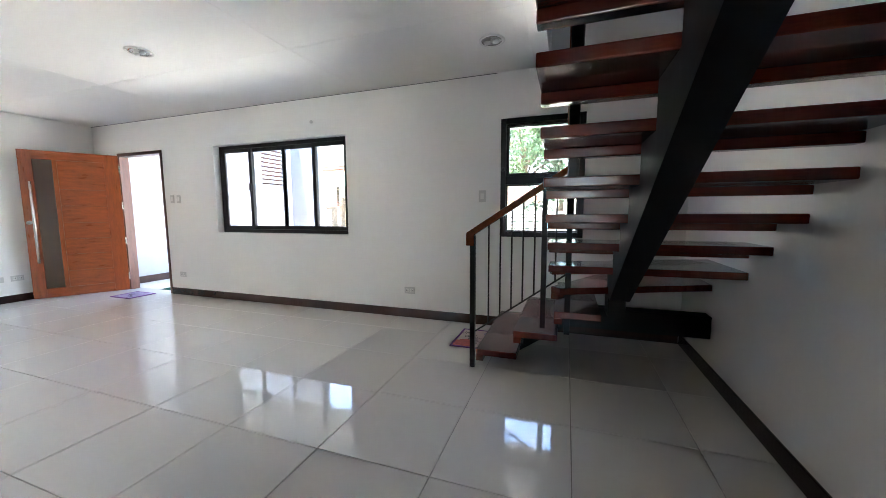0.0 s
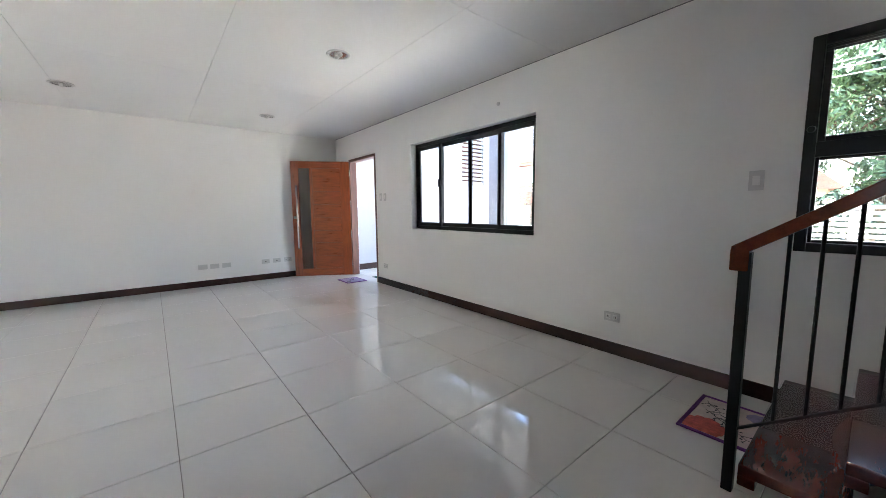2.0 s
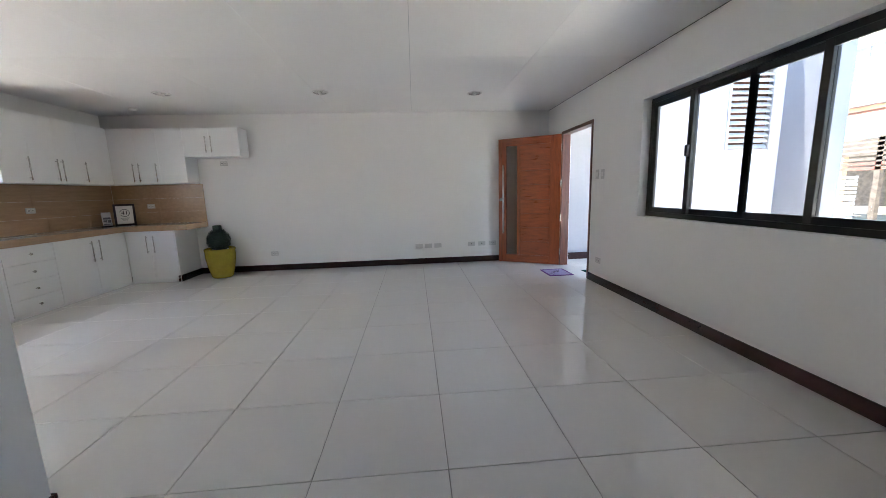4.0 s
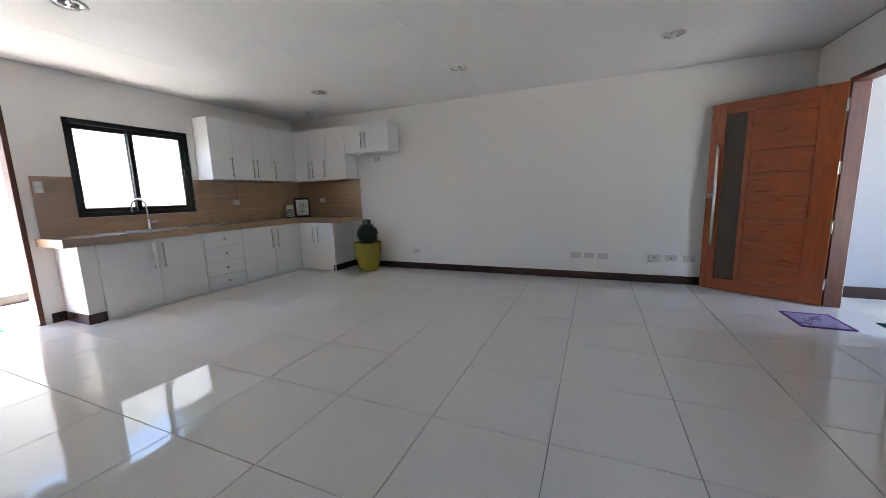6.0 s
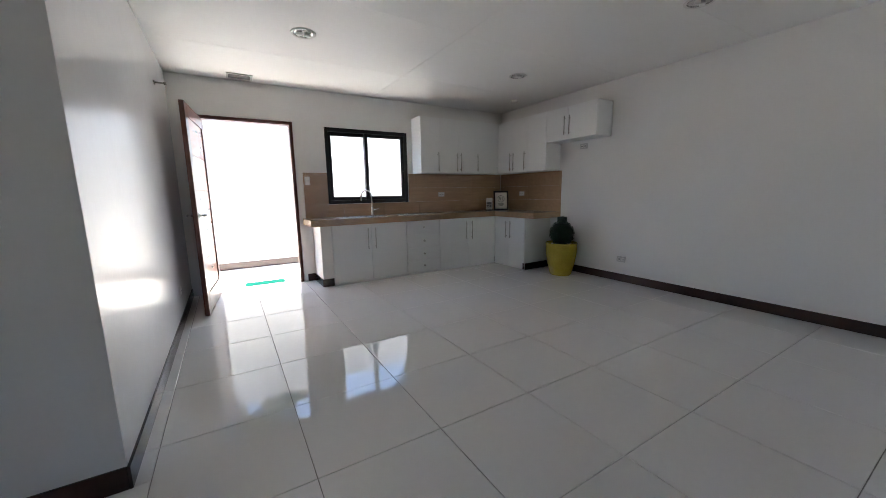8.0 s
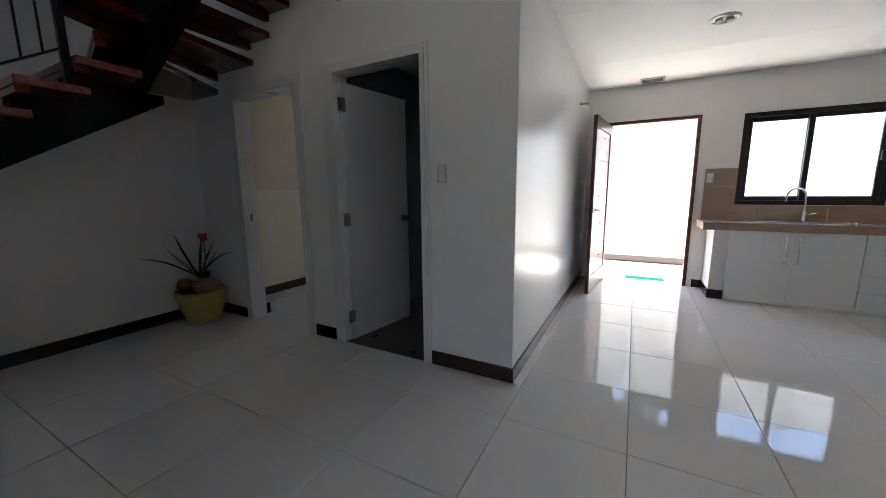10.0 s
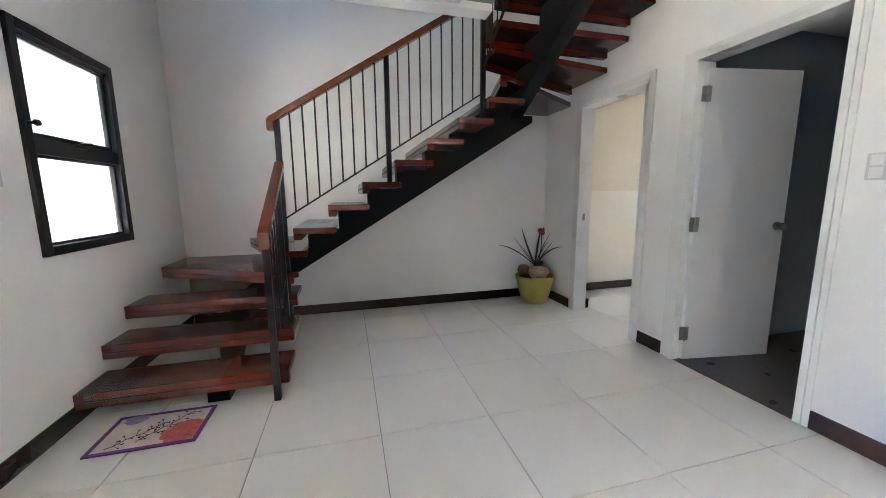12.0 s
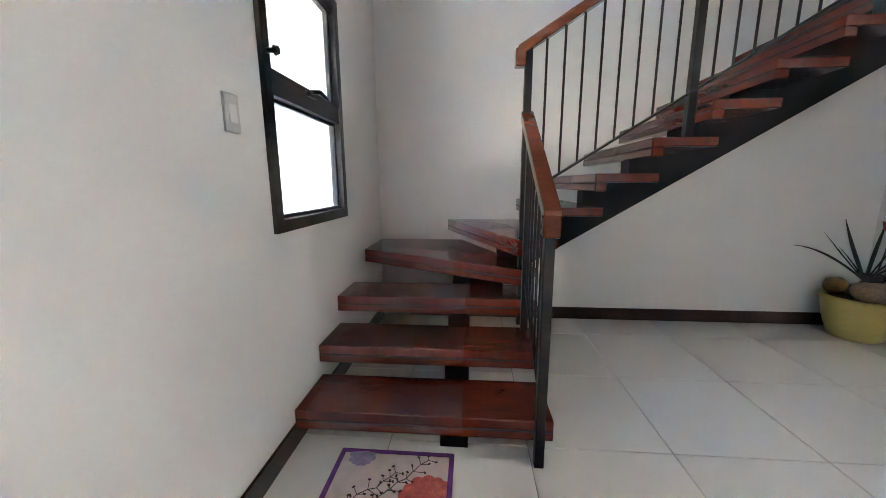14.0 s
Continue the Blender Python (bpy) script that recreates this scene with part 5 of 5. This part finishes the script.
for k in range(13):
    z = 1.87 + k * 0.102
    part("slat", box(bmesh.new(), (-0.05, -0.41, -0.006), (0.05, 0.41, 0.006), 0, Matrix.Translation((-4.76, 7.39, z)) @ Matrix.Rotation(radians(46), 4, "Y")), FENCE, lv)
bm = bmesh.new()
box(bm, (-4.74, 6.96, 1.80), (-4.70, 7.0, 3.18))
box(bm, (-4.74, 7.78, 1.80), (-4.70, 7.82, 3.18))
part("frame", bm, FENCE, lv)

fence = thing("slat_fence", (2.0, 9.2, -0.12), "white horizontal slat fence along the road", "fence")
for x in (-3.4, -1.7, 0.0, 1.7, 3.4, 5.1, 6.8):
    part("post", B((x - 0.05, 9.2, -0.12), (x + 0.05, 9.3, 1.24)), FENCE, fence)
for k in range(14):
    part("slat", B((-3.4, 9.17, 0.0 + k * 0.088), (6.8, 9.199, 0.055 + k * 0.088)), FENCE, fence)

sh = thing("red_roofed_shed", (0.2, 16, -0.12), "small shed with a rusty red roof beyond the fence", "shed")
part("wall", B((-1.6, 15.0, -0.12), (1.0, 17.0, 1.7)), TAN, sh)
part("roof", prism(bmesh.new(), [(-1.9, 1.65), (1.35, 1.65), (0.6, 2.35), (-1.1, 2.35)], "y", 14.7, 17.3), ROOFTILE, sh)

house = thing("far_house", (-14, 20, -0.12), "tan rendered house with a railed balcony across the road", "house")
part("wall", wall_with_holes(bmesh.new(), "y", 19.0, 19.3, -22.0, -7.5, -0.12, 8.0, [(-12.6, -11.3, 5.0, 6.3), (-16, -14.6, 5, 6.3), (-12.2, -10.6, 0.2, 2.2)]), TAN, house)
part("side_wall", B((-7.8, 19.3, -0.12), (-7.5, 26, 8.0)), TAN, house)
part("upper_band", B((-22.0, 18.6, 4.0), (-7.3, 18.99, 4.35)), RENDER, house)
part("roof", prism(bmesh.new(), [(18.0, 3.35), (19.0, 3.75), (19.0, 3.85), (18.0, 3.45)], "x", -22.0, -7.3), ROOFTILE, house)
for k in range(5):
    part("balcony_rail", B((-15, 18.55, 4.45 + k * 0.2), (-7.5, 18.6, 4.50 + k * 0.2)), FENCE, house)
for x0 in (-12.6, -16.0):
    wnd = part("window", B((x0 + 0.05, 19.1, 5.05), (x0 + 1.25, 19.14, 6.25)), GREYPRINT, house)
    part("mullion", B((x0 + 0.62, 19.06, 5.05), (x0 + 0.68, 19.1, 6.25)), FENCE, wnd)
part("doorway", B((-12.1, 19.1, 0.2), (-10.7, 19.15, 2.15)), BARK, house)
aw = thing("awning", (-9.4, 17.0, 2.6), "bright turquoise cloth awning on the house across the road", "awning")
bm = prism(bmesh.new(), [(15.4, 2.42), (18.6, 3.62), (18.6, 3.66), (15.4, 2.47)], "x", -11.2, -8.2)
part("cloth", bm, AWNING, aw)
part("frame", rod(bmesh.new(), (-11.2, 15.42, 2.42), (-8.2, 15.42, 2.42), 0.03, 8), FENCE, aw)
part("strut", rod(bmesh.new(), (-11.1, 15.5, -0.12), (-11.1, 15.5, 2.44), 0.03, 8), FENCE, aw)
gate = thing("brown_gate", (-10.5, 15.0, -0.12), "brown slatted gate above white slats across the road", "gate")
for k in range(7):
    part("board", B((-13, 14.95, 1.5 + k * 0.14), (-8, 15.0, 1.59 + k * 0.14)), REDWOOD if k < 2 else BARK, gate)
for k in range(12):
    part("slat", B((-13, 14.9, 0.0 + k * 0.115), (-8.6, 14.93, 0.075 + k * 0.115)), FENCE, gate)
for x in (-13, -10.6, -8.2):
    part("post", B((x - 0.07, 14.95, -0.12), (x + 0.07, 15.09, 2.5)), BARK, gate)


# Added hedge: its dark leaves stand in for the shade between the slats.
hedge = thing("hedge", (1.6, 10.6, -0.12), "added dark green hedge that darkens the gaps of the slat fence", "hedge")
rgh = random.Random(31)
bm, wood = bmesh.new(), bmesh.new()
for k in range(46):
    c = (-3.0 + 9.4 * k / 45, 10.5 + rgh.uniform(-0.25, 0.3), rgh.uniform(0.35, 1.15))
    s0 = rgh.uniform(0.3, 0.48)
    leaf_cloud(bm, c, (s0, s0, s0), 170, 0.07, rgh)
    tube(wood, [(c[0], 10.55, -0.13), c], [0.02, 0.008], 5)
part("foliage", bm, LEAF, hedge, kind="stuff")
part("branches", wood, BARK, hedge, kind="stuff")


def tree(x, y, h, r, seed, label):
    """A trunk with limbs, and a crown of leaf clumps with gaps."""
    rg = random.Random(seed)
    t = thing("tree", (x, y, -0.12), label, "tree", "trees beyond the fence")
    bm = tube(bmesh.new(), [(x, y, -0.12), (x + 0.1, y, h * 0.25), (x - 0.05, y + 0.1, h * 0.5), (x, y, h * 0.8)], [0.22, 0.17, 0.12, 0.04], 10)
    crown = bmesh.new()
    for k in range(26):
        a0 = rg.uniform(0, math.tau)
        zz = h * rg.uniform(0.26, 0.98)
        rr = r * math.sqrt(rg.random()) * (1.05 - 0.5 * abs(zz / h - 0.55))
        c = Vector((x + rr * math.cos(a0), y + rr * math.sin(a0), zz))
        tube(bm, [(x, y, max(0.4, zz * 0.6)), ((x + c.x) / 2, (y + c.y) / 2, zz * 0.85), c], [0.06, 0.04, 0.015], 5)
        s = rg.uniform(0.55, 1.0) * r * 0.34
        leaf_cloud(crown, c, (s, s, s * 0.75), 330, 0.10, rg)
        leaf_cloud(crown, c, (s * 0.6, s * 0.6, s * 0.5), 120, 0.11, rg)
    part("trunk", bm, BARK, t)
    part("crown", crown, CANOPY, t, "sunlit green leaves in clumps", kind="stuff")
    return t


tree(0.4, 17.0, 7.5, 3.2, 11, "large leafy green tree beyond the fence")
tree(3.6, 15.5, 6.5, 2.8, 12, "broad leafy green tree beyond the fence")
tree(1.9, 20.5, 9.5, 3.8, 13, "tall leafy green tree behind the others")
tree(-3.2, 21.0, 8.0, 3.3, 14, "leafy green tree across the road")
tree(6.8, 18.0, 8.0, 3.2, 15, "leafy green tree beside the road")
tree(-0.4, -8.6, 6.0, 2.2, 16, "leafy green tree behind the yard wall")
tree(-5.4, -8.9, 6.6, 2.6, 17, "broad leafy green tree behind the yard wall")
for k, z in enumerate((4.05, 4.25, 4.42, 4.9)):
    pts = [(-20 + 4 * i, 13.0 + 0.1 * k, z - 0.012 * (i - 5) ** 2 * -0.3) for i in range(11)]
    whole("overhead_cable", tube(bmesh.new(), pts, [0.013] * 11, 5), FENCE, (-20, 13.0, 4.0), "thin overhead utility cable across the road", "cable", "overhead cables")

# ---- floor tiles, last ----
floor = structure("floor", B((XB, YC, -0.12), (XD, YA, -0.006)), GROUT, "glossy off-white polished porcelain tile floor", "floor")
structure("floor_threshold", B((DOOR_A[0], YA, -0.12), (DOOR_A[1], YA + TH, -0.003)), TILE, "tiled threshold of the front doorway", "floor")
structure("floor_threshold_back", B((DOOR_K[0], YC - TH, -0.12), (DOOR_K[1], YC, -0.003)), TILE, "tiled threshold of the kitchen doorway", "floor")
structure("floor_bathroom", B((XW + 0.141, -1.65, -0.006), (1.53, -0.001, -0.001)), BROWNTILE, "dark brown bathroom floor tile", "floor")
TS, GX, GY = 0.605, -0.087, 0.37
tile_meshes = {}


def tile_piece(x0, x1, y0, y1, rg):
    """One tile with eased edges; full tiles share a mesh."""
    w, h = round(x1 - x0, 4), round(y1 - y0, 4)
    if (w, h) not in tile_meshes:
        e = 0.0016
        top = [(-w / 2 + e, -h / 2 + e), (w / 2 - e, -h / 2 + e), (w / 2 - e, h / 2 - e), (-w / 2 + e, h / 2 - e)]
        rim = [(-w / 2, -h / 2), (w / 2, -h / 2), (w / 2, h / 2), (-w / 2, h / 2)]
        vs = [(x, y, 0) for x, y in top] + [(x, y, -e) for x, y in rim] + [(x, y, -0.0058) for x, y in rim]
        fs = [(0, 1, 2, 3)]
        for k in range(4):
            j = (k + 1) % 4
            fs += [(4 + k, 4 + j, j, k), (8 + k, 8 + j, 4 + j, 4 + k)]
        me = bpy.data.meshes.new("tile")
        me.from_pydata(vs, [], fs)
        me.materials.append(TILE)
        tile_meshes[(w, h)] = me
    ob = new("tile", tile_meshes[(w, h)])
    ob.parent = floor
    ob.location = ((x0 + x1) / 2, (y0 + y1) / 2, -0.0004 * rg.random())
    ob.rotation_euler = (rg.uniform(-1, 1) * 0.0004, rg.uniform(-1, 1) * 0.0004, 0)


rg = random.Random(6)
gap = 0.0016
for i in range(-9, 7):
    for j in range(-8, 7):
        x0, x1 = max(GX + TS * i, XB), min(GX + TS * (i + 1), XD)
        y0, y1 = max(GY + TS * j, YC), min(GY + TS * (j + 1), YA)
        if x1 - x0 < 0.02 or y1 - y0 < 0.02:
            continue
        if x1 <= XW + 0.1 or x0 >= 1.6 or y0 >= 0:
            pieces = [(x0, x1, y0, y1)]
        else:
            pieces = [(x0, x1, max(y0, 0.0), y1)] if y1 > 0.02 else []
            if x0 < XW and y0 < 0:
                pieces.append((x0, XW, y0, min(y1, 0.0)))
            if x1 > 1.6 and y0 < 0:
                pieces.append((1.6, x1, y0, min(y1, 0.0)))
        for xa, xb, ya, yb in pieces:
            if xb - xa > 0.015 and yb - ya > 0.015:
                tile_piece(xa + gap, xb - gap, ya + gap, yb - gap, rg)
